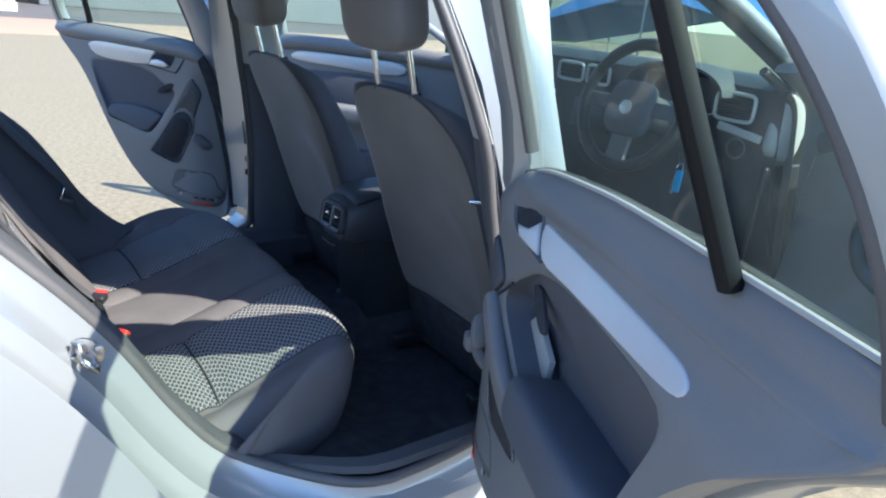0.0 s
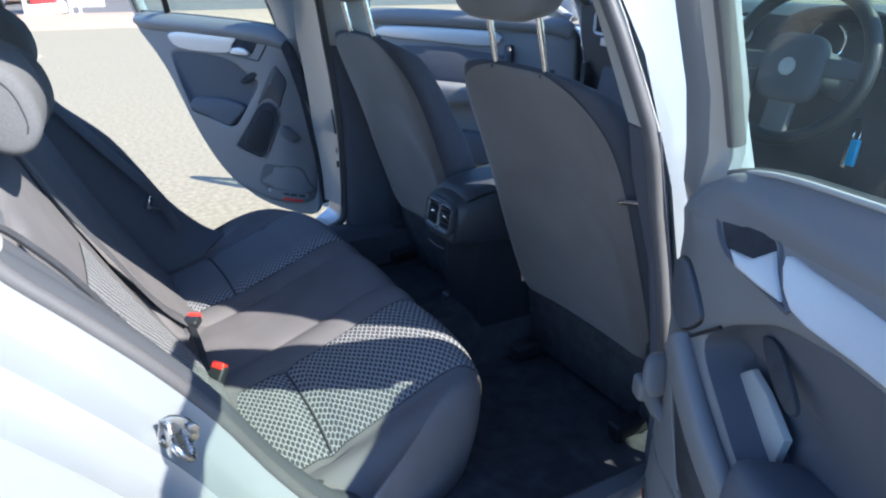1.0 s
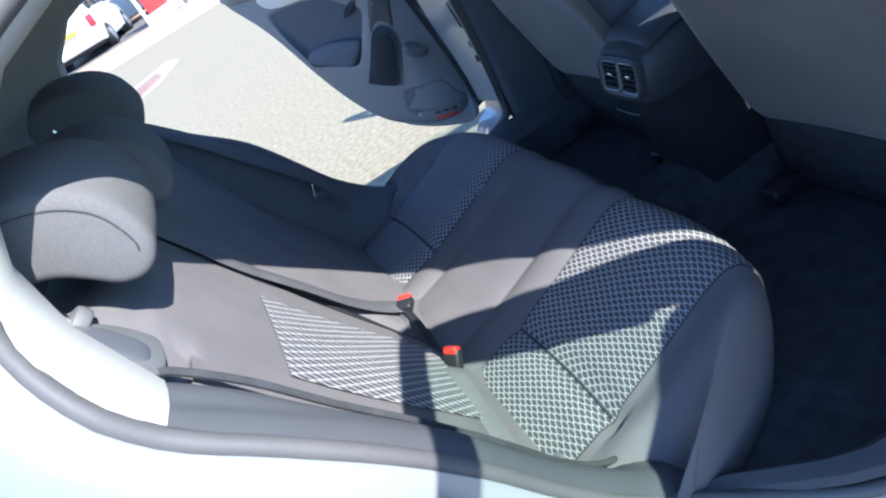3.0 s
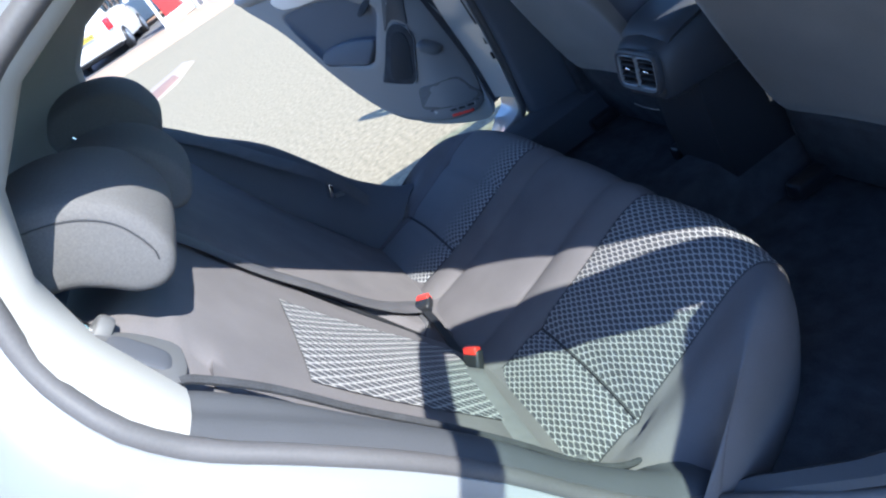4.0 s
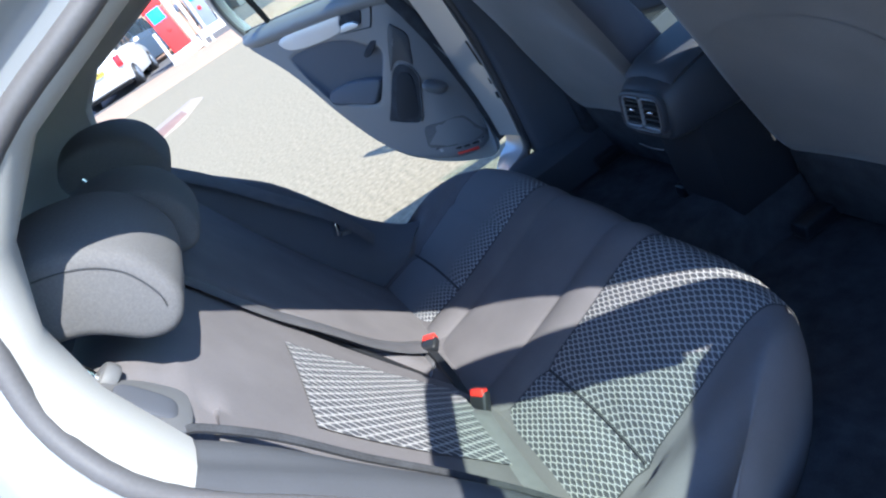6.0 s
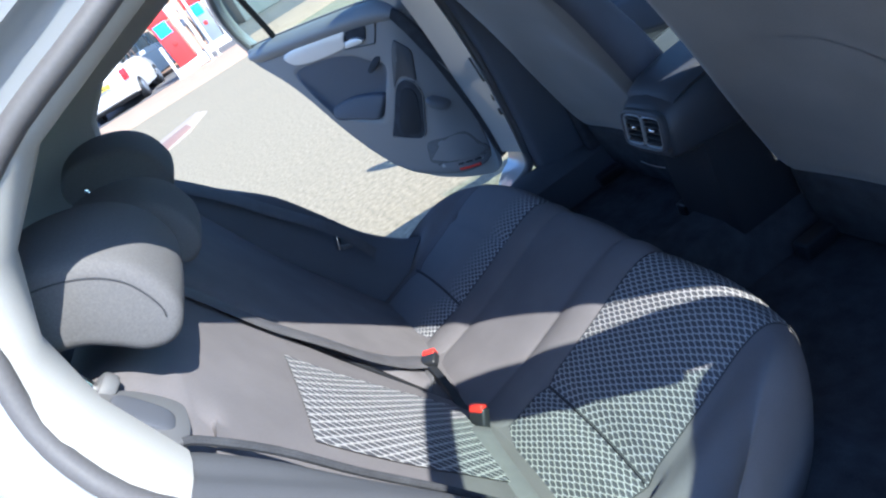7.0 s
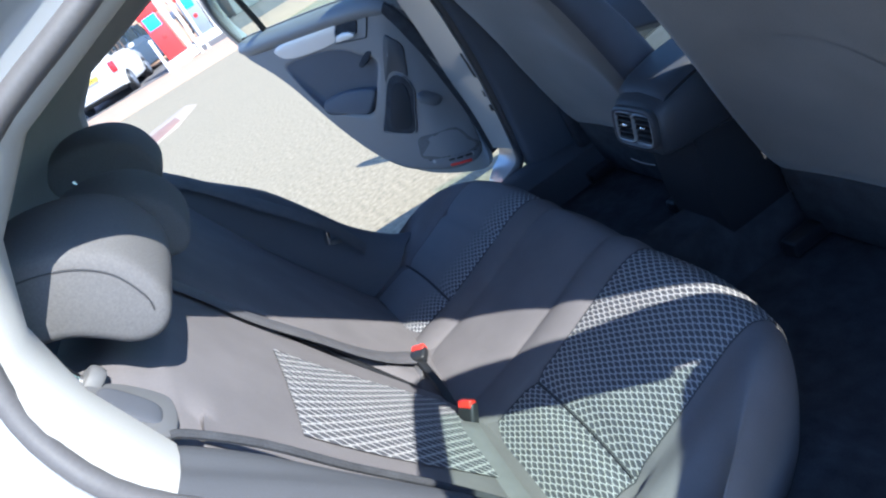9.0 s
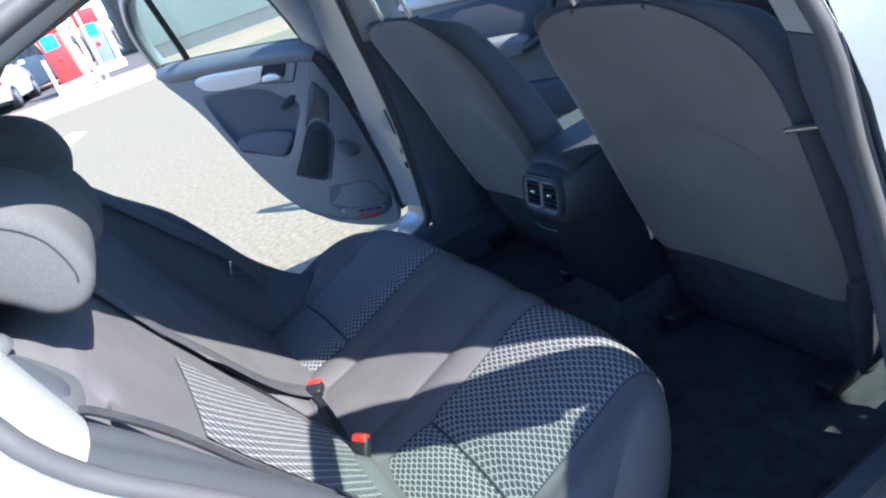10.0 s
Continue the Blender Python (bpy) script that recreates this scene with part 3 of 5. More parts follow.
# smooth painted face of the far centre pillar, between the seal and the door
rows = []
for z in (0.43, 0.47, 0.52, 0.60, 0.70, 0.80, 0.90, 1.00, 1.10, 1.20):
    x0, y0 = pillar_x(z), 0.642 + stand(z, 1) - lean_in(z)
    rows.append([V(x0 - 0.012 - 0.036 * t + 0.006 * math.sin(math.pi * t), y0 + 0.14 * t * squeeze(z), z) for t in [k / 8 for k in range(9)]])
part("pillar_face", thick(sheet(rows), 0.004), PAINT, car, "silver painted face of the centre pillar", 1.0)

# slot and two clips along the far pillar's painted face
part("pillar_slot", rbox(0.010, 0.008, 0.085, 0.003, m=pose(0.178, 0.692, 0.735, 0, -6)), BLACK, car)
for z in (0.635, 0.585):
    part("trim_clip", rbox(0.012, 0.010, 0.022, 0.003, m=pose(0.188, 0.700, z)), BLACK, car)

# door striker on the painted surround
ST = pose(-0.575, -0.722, 0.695, 0, 52, 0) @ Matrix.Scale(0.82, 4)
striker = part("door_striker", plate([(0.036 * math.cos(q) * (1.0 if math.sin(q) > 0 else 0.8), 0.026 * math.sin(q)) for q in [k * math.pi / 10 for k in range(20)]], 0.006, 0.002, ST @ pose(0, 0.010, 0, 90)), STEEL, car, "steel door striker bolted to the door surround")
part("striker_loop", tube([ST @ V(*p) for p in curve_points([(-0.018, 0.01, 0.0), (-0.018, -0.03, 0.0), (-0.008, -0.042, 0.0), (0.010, -0.042, 0.0), (0.02, -0.03, 0.0), (0.02, 0.01, 0.0)], 4)], 0.005, up=(0, 0.3, 1)), STEEL, striker)
for dx in (-0.028, 0.028):
    part("striker_screw", cyl(0.009, 0.006, 12, 0.001, ST @ pose(dx * 0.3, 0.004, dx * 0.75, 90)), STEEL, striker)

# ---------------------------------------------------------------- the rear bench
CUSHION = [(-0.5, 0.3665), (-0.42, 0.3835), (-0.3023, 0.4144), (-0.2069, 0.4482), (-0.1306, 0.4786), (-0.0639, 0.5038), (-0.0162, 0.5097), (0.0138, 0.4927), (0.0288, 0.4627), (0.0318, 0.4177), (0.0238, 0.3577), (0.0038, 0.2877)]
CUSHION = [(p.x, p.z) for p in curve_points([(x, 0, z) for x, z in CUSHION], 4)]


def cushion_point(k, y, lift=0.0):
    x, z = CUSHION[k]
    a = abs(y)
    w = min(1.0, max(0.0, (x + 0.45) / 0.45))
    # plan: the corners are rounded off towards the doors
    b = min(a, 0.694)
    cut = 0.80 * max(0.0, b - 0.31) ** 2 * w + 9.0 * max(0.0, b - 0.50) ** 2 * w ** 3
    # soft swells between the seams
    swell = 0.014 * math.cos(min(1.0, a / 0.115) * math.pi / 2) ** 0.6
    if 0.115 <= a < 0.207:
        swell = 0.012 * math.sin((a - 0.115) / 0.092 * math.pi) ** 0.7
    elif 0.207 <= a < 0.52:
        swell = 0.007 * math.sin((a - 0.207) / 0.313 * math.pi) ** 0.6
    elif a >= 0.52:
        swell = 0.004 * math.sin(min(1.0, (a - 0.52) / 0.17) * math.pi)
    if 0.20 < a < 0.53:
        swell -= 0.012 * math.exp(-((x + 0.305) / 0.010) ** 2)
    if y > 0 and 0.20 < a < 0.49:
        swell -= 0.008 * math.exp(-((x + 0.13) / 0.009) ** 2)
    # past 0.694 the flank hangs straight down
    hang = max(0.0, a - 0.694)
    drop = 0.186 * (min(max(0.0, a - 0.545), 0.149) / 0.149) ** 2.3 + 1.3 * hang
    f = max(0.0, min(1.0, (z - 0.36) / 0.1))
    # behind the crest the flank stays inside the door's seal
    narrow = min(1.0, max(0.0, (-0.05 - x) / 0.2))
    side_y = a - hang * 0.97
    side_y -= max(0.0, side_y - 0.53) * 0.36 * narrow
    return V(x - cut + (lift if x > 0.02 else 0), math.copysign(side_y, y), max(z + (swell + lift) * (f if x > -0.2 else 1.0) - drop, 0.29))


rear_bench = tagged(part("rear_bench", rbox(0.34, 0.96, 0.12, 0.03, m=pose(-0.29, 0, 0.33)), FABRIC), "dark grey cloth rear bench with pale net panels", "car seat")
ys = [-0.775 + 1.55 * k / 310 for k in range(311)]
part("seat_cushion", sheet([[cushion_point(k, y) for y in ys] for k in range(len(CUSHION))]), FABRIC, rear_bench, "dark grey cloth seat cushion", 1.2)
for s in (-1, 1):
    yy = [s * (0.207 + (0.300 if s < 0 else 0.275) * k / 40) for k in range(41)]
    ks = list(range(2, len(CUSHION) - 10))
    run, arcs = 0.0, []
    for i, k in enumerate(ks):
        if i:
            run += math.dist(CUSHION[k], CUSHION[ks[i - 1]])
        arcs.append(run)
    part("net_panel", sheet([[cushion_point(k, y, 0.0022) for y in yy] for k in ks], uvs=[[(y, r) for y in yy] for r in arcs]), NET if s < 0 else NET_FADED, rear_bench, "pale net fabric over dark cloth", 1.2)
    k = min(range(len(CUSHION)), key=lambda q: abs(CUSHION[q][0] + 0.305))
    # cross seam: a thick dark tube draws in the shade of its valley
    part("seam", tube([cushion_point(k, s * (0.212 + 0.29 * q / 24), 0.003) for q in range(25)], 0.0032, sides=6), CREASE, rear_bench)
for s in (-1, 1):
    for a in ((0.206, 0.508) if s < 0 else (0.206, 0.483)):
        pts = [cushion_point(k, s * a, 0.0015) for k in range(2, len(CUSHION) - 8)]
        part("seam", tube(pts, 0.0010, sides=6), CREASE, rear_bench)

# backrest
BACK = [(-0.418, 0.365), (-0.467, 0.445), (-0.515, 0.53), (-0.560, 0.61), (-0.605, 0.695), (-0.645, 0.78), (-0.683, 0.865), (-0.712, 0.935), (-0.735, 0.975), (-0.765, 0.993), (-0.81, 0.99), (-0.85, 0.96), (-0.86, 0.88)]
BACK = [(p.x, p.z) for p in curve_points([(x, 0, z) for x, z in BACK], 4)]
BACK_LEN = [0.0]
for p, q in zip(BACK, BACK[1:]):
    BACK_LEN.append(BACK_LEN[-1] + math.dist(p, q))


def back_point(k, y, y0, y1, lift=0.0):
    x, z = BACK[k]
    t = (y - y0) / (y1 - y0)
    edge = min(t, 1 - t) * abs(y1 - y0)
    roll = max(0.0, 1 - edge / 0.035) ** 2 * (0.5 if t < 0.5 and y0 < -0.5 else 1.0)
    hollow = 0.010 * math.sin(math.pi * min(1, max(0, t))) * (1 if k < 30 else 0.3)
    a, b = BACK[max(k - 1, 0)], BACK[min(k + 1, len(BACK) - 1)]
    d = Vector((b[0] - a[0], 0, b[1] - a[1])).normalized()
    nrm = V(d.z, 0, -d.x)
    return V(x, y, z) + nrm * (hollow + lift - 0.03 * roll)


for nm, y0, y1 in (("backrest_single", -0.578, -0.072), ("backrest_double", -0.060, 0.555)):
    yy = [y0 + (y1 - y0) * (0.5 - 0.5 * math.cos(math.pi * k / 46)) for k in range(47)]
    rows = [[back_point(k, y, y0, y1) for y in yy] for k in range(len(BACK))]
    # narrower at the foot, and the shoulders come down towards the doors
    for k, row in enumerate(rows):
        for p in row:
            if abs(p.y) > 0.35:
                p.y -= math.copysign((abs(p.y) - 0.35) * (0.22 if p.y > 0 else 0.17) * max(0.0, min(1.0, (0.92 - p.z) / 0.35)), p.y)
            out = max(0.0, abs(p.y) - 0.40) / 0.16
            if k > 26:
                p.z -= 0.045 * out ** 2
    part(nm, thick(sheet(rows), 0.02), FABRIC, rear_bench, "dark grey cloth backrest", 1.2)


def back_net(y0, y1, s):
    k0, k1, rows, uvs = 4, 20, [], []
    for k in range(k0, k1 + 1):
        f = (k - k0) / (k1 - k0)
        a, b = 0.140 + 0.078 * f, 0.395 + 0.068 * f
        yy = [s * (a + (b - a) * j / 30) for j in range(31)]
        rows.append([back_point(k, y, y0, y1, 0.0025) for y in yy])
        uvs.append([(0.75 * BACK_LEN[k], 0.75 * y) for y in yy])
    return sheet(rows, uvs=uvs)


part("net_panel", back_net(-0.578, -0.072, -1), NET, rear_bench, "pale net fabric over dark cloth", 1.2)
# black bar fills the split between the backrests, in place of its shade
part("split_shade", rbox(0.05, 0.014, 0.56, 0.004, m=pose(-0.635, -0.066, 0.70, 0, -27)), BLACK, rear_bench)
# release catch in the top of the single backrest
catch_at = pose(-0.736, -0.522, 0.972, 0, 56, 0)
part("release_catch", plate([(p.x, p.y) for p in curve_points([(0.042, -0.042, 0), (0.048, 0.030, 0), (0.02, 0.045, 0), (-0.02, 0.038, 0), (-0.050, 0.005, 0), (-0.045, -0.04, 0)], 4, True)], 0.012, 0.004, catch_at), TRIM_GREY, rear_bench, "grey plastic backrest release")
part("release_lever", pad(0.066, 0.046, 0.012, 0.6, m=catch_at @ pose(0.004, -0.004, 0.0, 0, 6)), TRIM, rear_bench)


# side view of a headrest that hooks over the backrest: x and z, from the chin upwards, round the back and under
HOOK = [(-0.662, 1.000), (-0.648, 1.022), (-0.648, 1.050), (-0.660, 1.085), (-0.688, 1.113), (-0.728, 1.130), (-0.772, 1.135), (-0.808, 1.126), (-0.828, 1.100), (-0.826, 1.072), (-0.805, 1.058), (-0.772, 1.051), (-0.745, 1.040), (-0.724, 1.021), (-0.706, 1.002), (-0.683, 0.993)]


def headrest(y, wide, z0=0.0, x0=0.0, lab="dark cloth headrest"):
    ring = curve_points([(a, 0, b) for a, b in HOOK], 4, True)

    def shrunk(depth):
        """The side view drawn in by a depth along its own normals."""
        m, out = len(ring), []
        for i, p in enumerate(ring):
            d = (ring[(i + 2) % m] - ring[(i - 2) % m]).normalized()
            out.append(p - V(d.z, 0, -d.x) * depth * TURN_HOOK)
        return out
    rows, half = [], wide / 2
    for off, depth in ((-1.0, 0.015), (-0.988, 0.009), (-0.965, 0.0045), (-0.92, 0.001), (-0.82, 0.0), (-0.5, -0.003), (-0.2, -0.004), (0.2, -0.004), (0.5, -0.003), (0.82, 0.0), (0.92, 0.001), (0.965, 0.0045), (0.988, 0.009), (1.0, 0.015)):
        rows.append([p + V(x0 + 0.004 * (1 - off * off), y + off * half, z0 + 0.010 * (1 - off * off)) for p in shrunk(depth)])
    h = part("rear_headrest", sheet(rows, wrap=True, cap=True), FABRIC_TOP, rear_bench, lab, 1.4)
    for s in ((-1,) if y < -0.1 else ()):
        line = [p + V(x0, y + s * half * 1.0, z0 + 0.001) for p in shrunk(0.0165)]
        part("stitching", tube(line[3:36], 0.0011, sides=5), CREASE, h)
    for d in (-0.075, 0.075):
        if wide < 0.25:
            d *= 0.8
        foot = V(-0.762 + x0, y + d * 1.75, 0.99)
        part("headrest_post", tube([foot + V(0.008, 0, -0.03), foot + V(-0.026, 0, 0.098 + z0)], 0.006, sides=12), CHROME, h, "chrome headrest post")
        part("post_collar", cyl(0.021, 0.018, 20, 0.005, pose(foot.x, foot.y, foot.z + 0.004, 0, -25)), TRIM_GREY, h)


hook_ring = curve_points([(a, 0, b) for a, b in HOOK], 4, True)
TURN_HOOK = 1 if sum(p.x * q.z - q.x * p.z for p, q in zip(hook_ring, hook_ring[1:] + hook_ring[:1])) > 0 else -1
headrest(-0.350, 0.268, 0, 0, "dark cloth headrest lit by the sun")
headrest(0.0, 0.20, -0.045, 0.012)
headrest(0.350, 0.268)

# belts and buckles
strap = curve_points([(-0.790, -0.175, 1.0), (-0.745, -0.170, 0.985), (-0.708, -0.152, 0.925), (-0.655, -0.122, 0.80), (-0.598, -0.084, 0.687), (-0.552, -0.050, 0.591), (-0.51, -0.012, 0.515), (-0.465, 0.030, 0.452)], 6)
belt = part("centre_belt", tube([p + V(0.011, 0, 0.006) for p in strap], 0.023, 0.0014, up=(0.88, 0, 0.48), sides=8, power=0.5), BELT, rear_bench, "dark grey belt webbing across the backrest")


def buckle(at, way, tilt, lab, size=0.058):
    m = pose(*at) @ pose(0, 0, 0, 0, tilt, way)
    b = part("belt_buckle", rbox(size, 0.036, 0.022, 0.006, m=m), BLACK, rear_bench, lab)
    part("release_button", rbox(0.016, 0.030, 0.020, 0.004, m=m @ pose(size / 2 - 0.002, 0, 0.0025)), RED, b, "red release button")
    part("buckle_stalk", rbox(0.07, 0.026, 0.008, 0.003, m=m @ pose(-size / 2 - 0.03, 0, -0.006)), BELT, b)


buckle((-0.447, 0.018, 0.462), 55, -8, "black belt buckle with a red button", 0.034)
buckle((-0.447, -0.205, 0.436), 35, -50, "black belt buckle with a red button", 0.060)
part("buckle_strap", tube(curve_points([(-0.452, 0.010, 0.458), (-0.450, -0.05, 0.448), (-0.452, -0.11, 0.435), (-0.455, -0.15, 0.41)], 5), 0.010, 0.004, up=(0.6, 0, 1), sides=8, power=0.6), BLACK, rear_bench, "black strap of the belt buckle")
lap = curve_points([(-0.450, -0.225, 0.445), (-0.455, -0.262, 0.460), (-0.460, -0.35, 0.464), (-0.463, -0.45, 0.464), (-0.462, -0.52, 0.455), (-0.465, -0.56, 0.43)], 6)
part("lap_belt", tube(lap, 0.017, 0.0015, up=(0.75, 0, 1), sides=8, power=0.5), WEBBING, rear_bench, "grey lap belt along the foot of the backrest")
part("belt_anchor", pad(0.045, 0.022, 0.018, 0.6, m=pose(-0.430, -0.530, 0.440, 0, 10, 30)), TRIM_GREY, rear_bench, "small grey plastic anchor beside the cushion")
tongue = pose(-0.445, 0.545, 0.60, 0, 25, 20)
part("belt_tongue", rbox(0.012, 0.02, 0.055, 0.003, m=tongue), CHROME, rear_bench, "steel belt tongue")
part("belt_stop", rbox(0.03, 0.012, 0.012, 0.003, m=tongue @ pose(0.02, -0.01, -0.022)), TRIM_GREY, rear_bench)
far_belt = curve_points([(-0.78, 0.56, 1.0), (-0.66, 0.585, 0.87), (-0.55, 0.575, 0.73), (-0.455, 0.55, 0.61), (-0.40, 0.545, 0.49)], 5)
part("side_belt", tube([p + V(0.02, -0.015, 0.02) for p in far_belt], 0.023, 0.0015, up=(0.7, -0.5, 0.5), sides=8, power=0.5), BELT, rear_bench)

# ---------------------------------------------------------------- front seats


SEAT_ROWS = [(0.43, 0.358, 0.225, 0.10), (0.46, 0.340, 0.245, 0.14), (0.55, 0.305, 0.254, 0.16), (0.65, 0.268, 0.255, 0.17), (0.75, 0.234, 0.254, 0.165), (0.85, 0.198, 0.252, 0.15), (0.92, 0.170, 0.248, 0.135), (0.972, 0.148, 0.238, 0.125), (1.003, 0.136, 0.224, 0.115), (1.024, 0.130, 0.200, 0.09), (1.035, 0.138, 0.157, 0.055)]


def seat_ring(z, x, hw, dp, yc, angles, lift=0.0):
    ring = []
    for a in angles:
        c, s = math.cos(a), math.sin(a)
        px = -math.copysign(abs(c) ** 0.62, c)
        py = math.copysign(abs(s) ** 0.62, s)
        hollow = 0.020 * max(0.0, 1 - (py * 1.25) ** 2) if px < 0 else -0.03 * max(0, 1 - (py * 1.3) ** 2)
        if px < 0:
            # the pocket's soft fold across the back
            fold = min(1.0, max(0.0, (0.86 - 0.16 * py * py - z) / 0.13))
            hollow += 0.0020 * math.sin(26 * z + 4 * py) * max(0.0, 1 - (py * 1.2) ** 2) * min(1.0, max(0.0, (0.98 - z) / 0.1))
            hollow += 0.013 * max(0.0, 1 - (py * 1.3) ** 4) * fold * fold * (3 - 2 * fold) * min(1.0, max(0.0, (z - 0.47) / 0.05))
        ring.append(V(x + dp / 2 + px * dp / 2 + hollow - lift * abs(c), yc + py * (hw + lift * abs(s)), z - 0.012 * px))
    return ring


def front_seat(side):
    yc = side * 0.375
    fine_rows = curve_points([V(z, x, 0) for z, x, hw, dp in SEAT_ROWS], 3)
    sizes = curve_points([V(hw, dp, 0) for z, x, hw, dp in SEAT_ROWS], 3)
    full = [2 * math.pi * j / 56 for j in range(56)]
    rows = [seat_ring(p.x, p.y, q.x, q.y, yc, full) for p, q in zip(fine_rows, sizes)]
    s = tagged(part("front_seat", sheet(rows, wrap=True, cap=True), FABRIC_DARK, None, "", 1.3), "dark cloth front seat with brownish back and headrest", "car seat", "front seats of the car")
    # paler cloth over the back, drawn round the shoulders, and a slack pocket on its lower half
    rows = []
    for p, q in list(zip(fine_rows, sizes))[1:]:
        top = max(0.0, (p.x - 0.84) / 0.191)
        if top > 1.0:
            break
        wide = 0.10 + 0.90 * math.sqrt(max(0.0, 1 - top ** 3.0))
        rows.append(seat_ring(p.x, p.y, q.x, q.y, yc, [1.05 * wide * (j / 22) for j in range(-22, 23)], 0.0045))
    part("back_panel", sheet(rows), FABRIC_BACK, s, "brownish grey cloth back panel", 1.6)
    columns = []
    for k in range(-22, 23):
        top, column = 0.80 - 0.11 * (k / 22) ** 2, []
        for z in [0.465 + (top - 0.465) * i / 16 for i in range(17)]:
            at = next(i for i in range(1, len(fine_rows)) if fine_rows[i].x >= z)
            f = (z - fine_rows[at - 1].x) / (fine_rows[at].x - fine_rows[at - 1].x)
            p, q = fine_rows[at - 1].lerp(fine_rows[at], f), sizes[at - 1].lerp(sizes[at], f)
            column.append(seat_ring(z, p.y, q.x, q.y, yc, [0.86 * k / 22], 0.0062)[0])
        columns.append(column)
    part("seat_pocket", sheet(columns), FABRIC_BACK, s, "slack cloth pocket across the lower back", 1.4)
    # seat base
    bm = pad(0.54, 0.52, 0.18, 0.4, m=pose(0.67, yc, 0.445, 0, -6))
    part("seat_base", bm, FABRIC_DARK, s)
    part("rear_skirt", rbox(0.06, 0.45, 0.20, 0.02, m=pose(0.42, yc, 0.345, 0, -12)), CARPET, s)
    part("seat_frame", rbox(0.34, 0.42, 0.14, 0.03, m=pose(0.68, yc, 0.33)), BLACK, s)
    part("seat_side_cover", rbox(0.34, 0.03, 0.12, 0.012, m=pose(0.58, yc - side * 0.245, 0.40, 0, -6)), BLACK, s)
    part("outer_side_cover", rbox(0.44, 0.035, 0.20, 0.015, m=pose(0.57, yc + side * 0.238, 0.42, 0, -3)), CARPET, s)
    for d in (-0.19, 0.19):
        part("seat_rail", rbox(0.62, 0.04, 0.04, 0.008, m=pose(0.63, yc + d, 0.26)), BLACK, s)
    # headrest
    h = pad(0.105, 0.27, 0.19, 0.5, m=pose(0.105, yc, 1.225, 0, -10), nu=32, nv=18)
    hd = part("headrest", h, FABRIC_BACK, s, "dark cloth headrest", 1.2)
    for d in (-0.08, 0.08):
        foot = V(0.158, yc + d, 1.032)
        part("headrest_post", tube([foot + V(0.002, 0, -0.012), foot + V(-0.034, 0, 0.134)], 0.0065, sides=12), CHROME, hd, "chrome headrest post")
        part("post_collar", cyl(0.017, 0.012, 20, 0.004, pose(foot.x, foot.y, foot.z + 0.006, 0, -14)), BLACK, hd)
    return s


for side in (-1, 1):
    front_seat(side)

# ---------------------------------------------------------------- centre console
con_rows = []
for x, z0, z1, hw in ((0.206, 0.575, 0.640, 0.060), (0.197, 0.562, 0.655, 0.069), (0.198, 0.556, 0.664, 0.074), (0.212, 0.552, 0.672, 0.081), (0.24, 0.55, 0.680, 0.088), (0.30, 0.55, 0.692, 0.094), (0.40, 0.54, 0.69, 0.098), (0.46, 0.50, 0.62, 0.098), (0.9, 0.40, 0.60, 0.10), (1.2, 0.40, 0.66, 0.11)):
    con_rows.append([V(x, -hw + 0.018, z0), V(x, -hw + 0.004, z0 + 0.014), V(x, -hw, z1 - 0.05), V(x, -hw + 0.005, z1 - 0.022), V(x, -hw + 0.02, z1 - 0.006), V(x, -hw + 0.04, z1), V(x, 0, z1 + 0.004), V(x, hw - 0.04, z1), V(x, hw - 0.02, z1 - 0.006), V(x, hw - 0.005, z1 - 0.022), V(x, hw, z1 - 0.05), V(x, hw - 0.004, z0 + 0.014), V(x, hw - 0.018, z0)])
console = tagged(part("centre_console", sheet(con_rows, wrap=True, cap=True), CONSOLE, None, "", 1.0), "dark plastic centre console with rear air vents", "console")
foot_rows = [[V(x + (0.03 if z < 0.4 else 0.0), y * hw, z) for x, y in ((0.255, -0.7), (0.262, -1), (0.45, -1), (1.25, -1), (1.25, 1), (0.45, 1), (0.262, 1), (0.255, 0.7))] for z, hw in ((0.24, 0.088), (0.40, 0.080), (0.57, 0.078))]
part("console_foot", sheet(foot_rows, wrap=True, cap=True), SHADED_PLASTIC, console, "foot of the console, coloured black for the shade there", 1.0)
lid = [(0.228, 0.676, 0.068), (0.236, 0.689, 0.078), (0.27, 0.701, 0.084), (0.34, 0.711, 0.087), (0.42, 0.715, 0.087), (0.445, 0.705, 0.085)]
part("armrest_lid", thick(sheet([[V(x, t * hw, z - 0.014 * abs(t) ** 5) for t in [k / 8 for k in range(-8, 9)]] for x, z, hw in lid]), 0.016), CONSOLE, console, "soft dark armrest lid")
part("lid_joint", tube([V(0.229 + 0.012 * abs(t) ** 3, t * 0.075, 0.676 - 0.010 * abs(t) ** 4) for t in [k / 10 for k in range(-10, 11)]], 0.002, sides=6), BLACK, console)
VENT_RIM = material("vent_rim_grey", (0.20, 0.21, 0.22), rough=0.4, metal=0.3, spread=0.05, bump=0.0)
VENT = pose(0.194, -0.012, 0.623, 0, 0, -90) @ pose(0, 0, 0, 80, 0, 0) @ Matrix.Scale(0.80, 4)
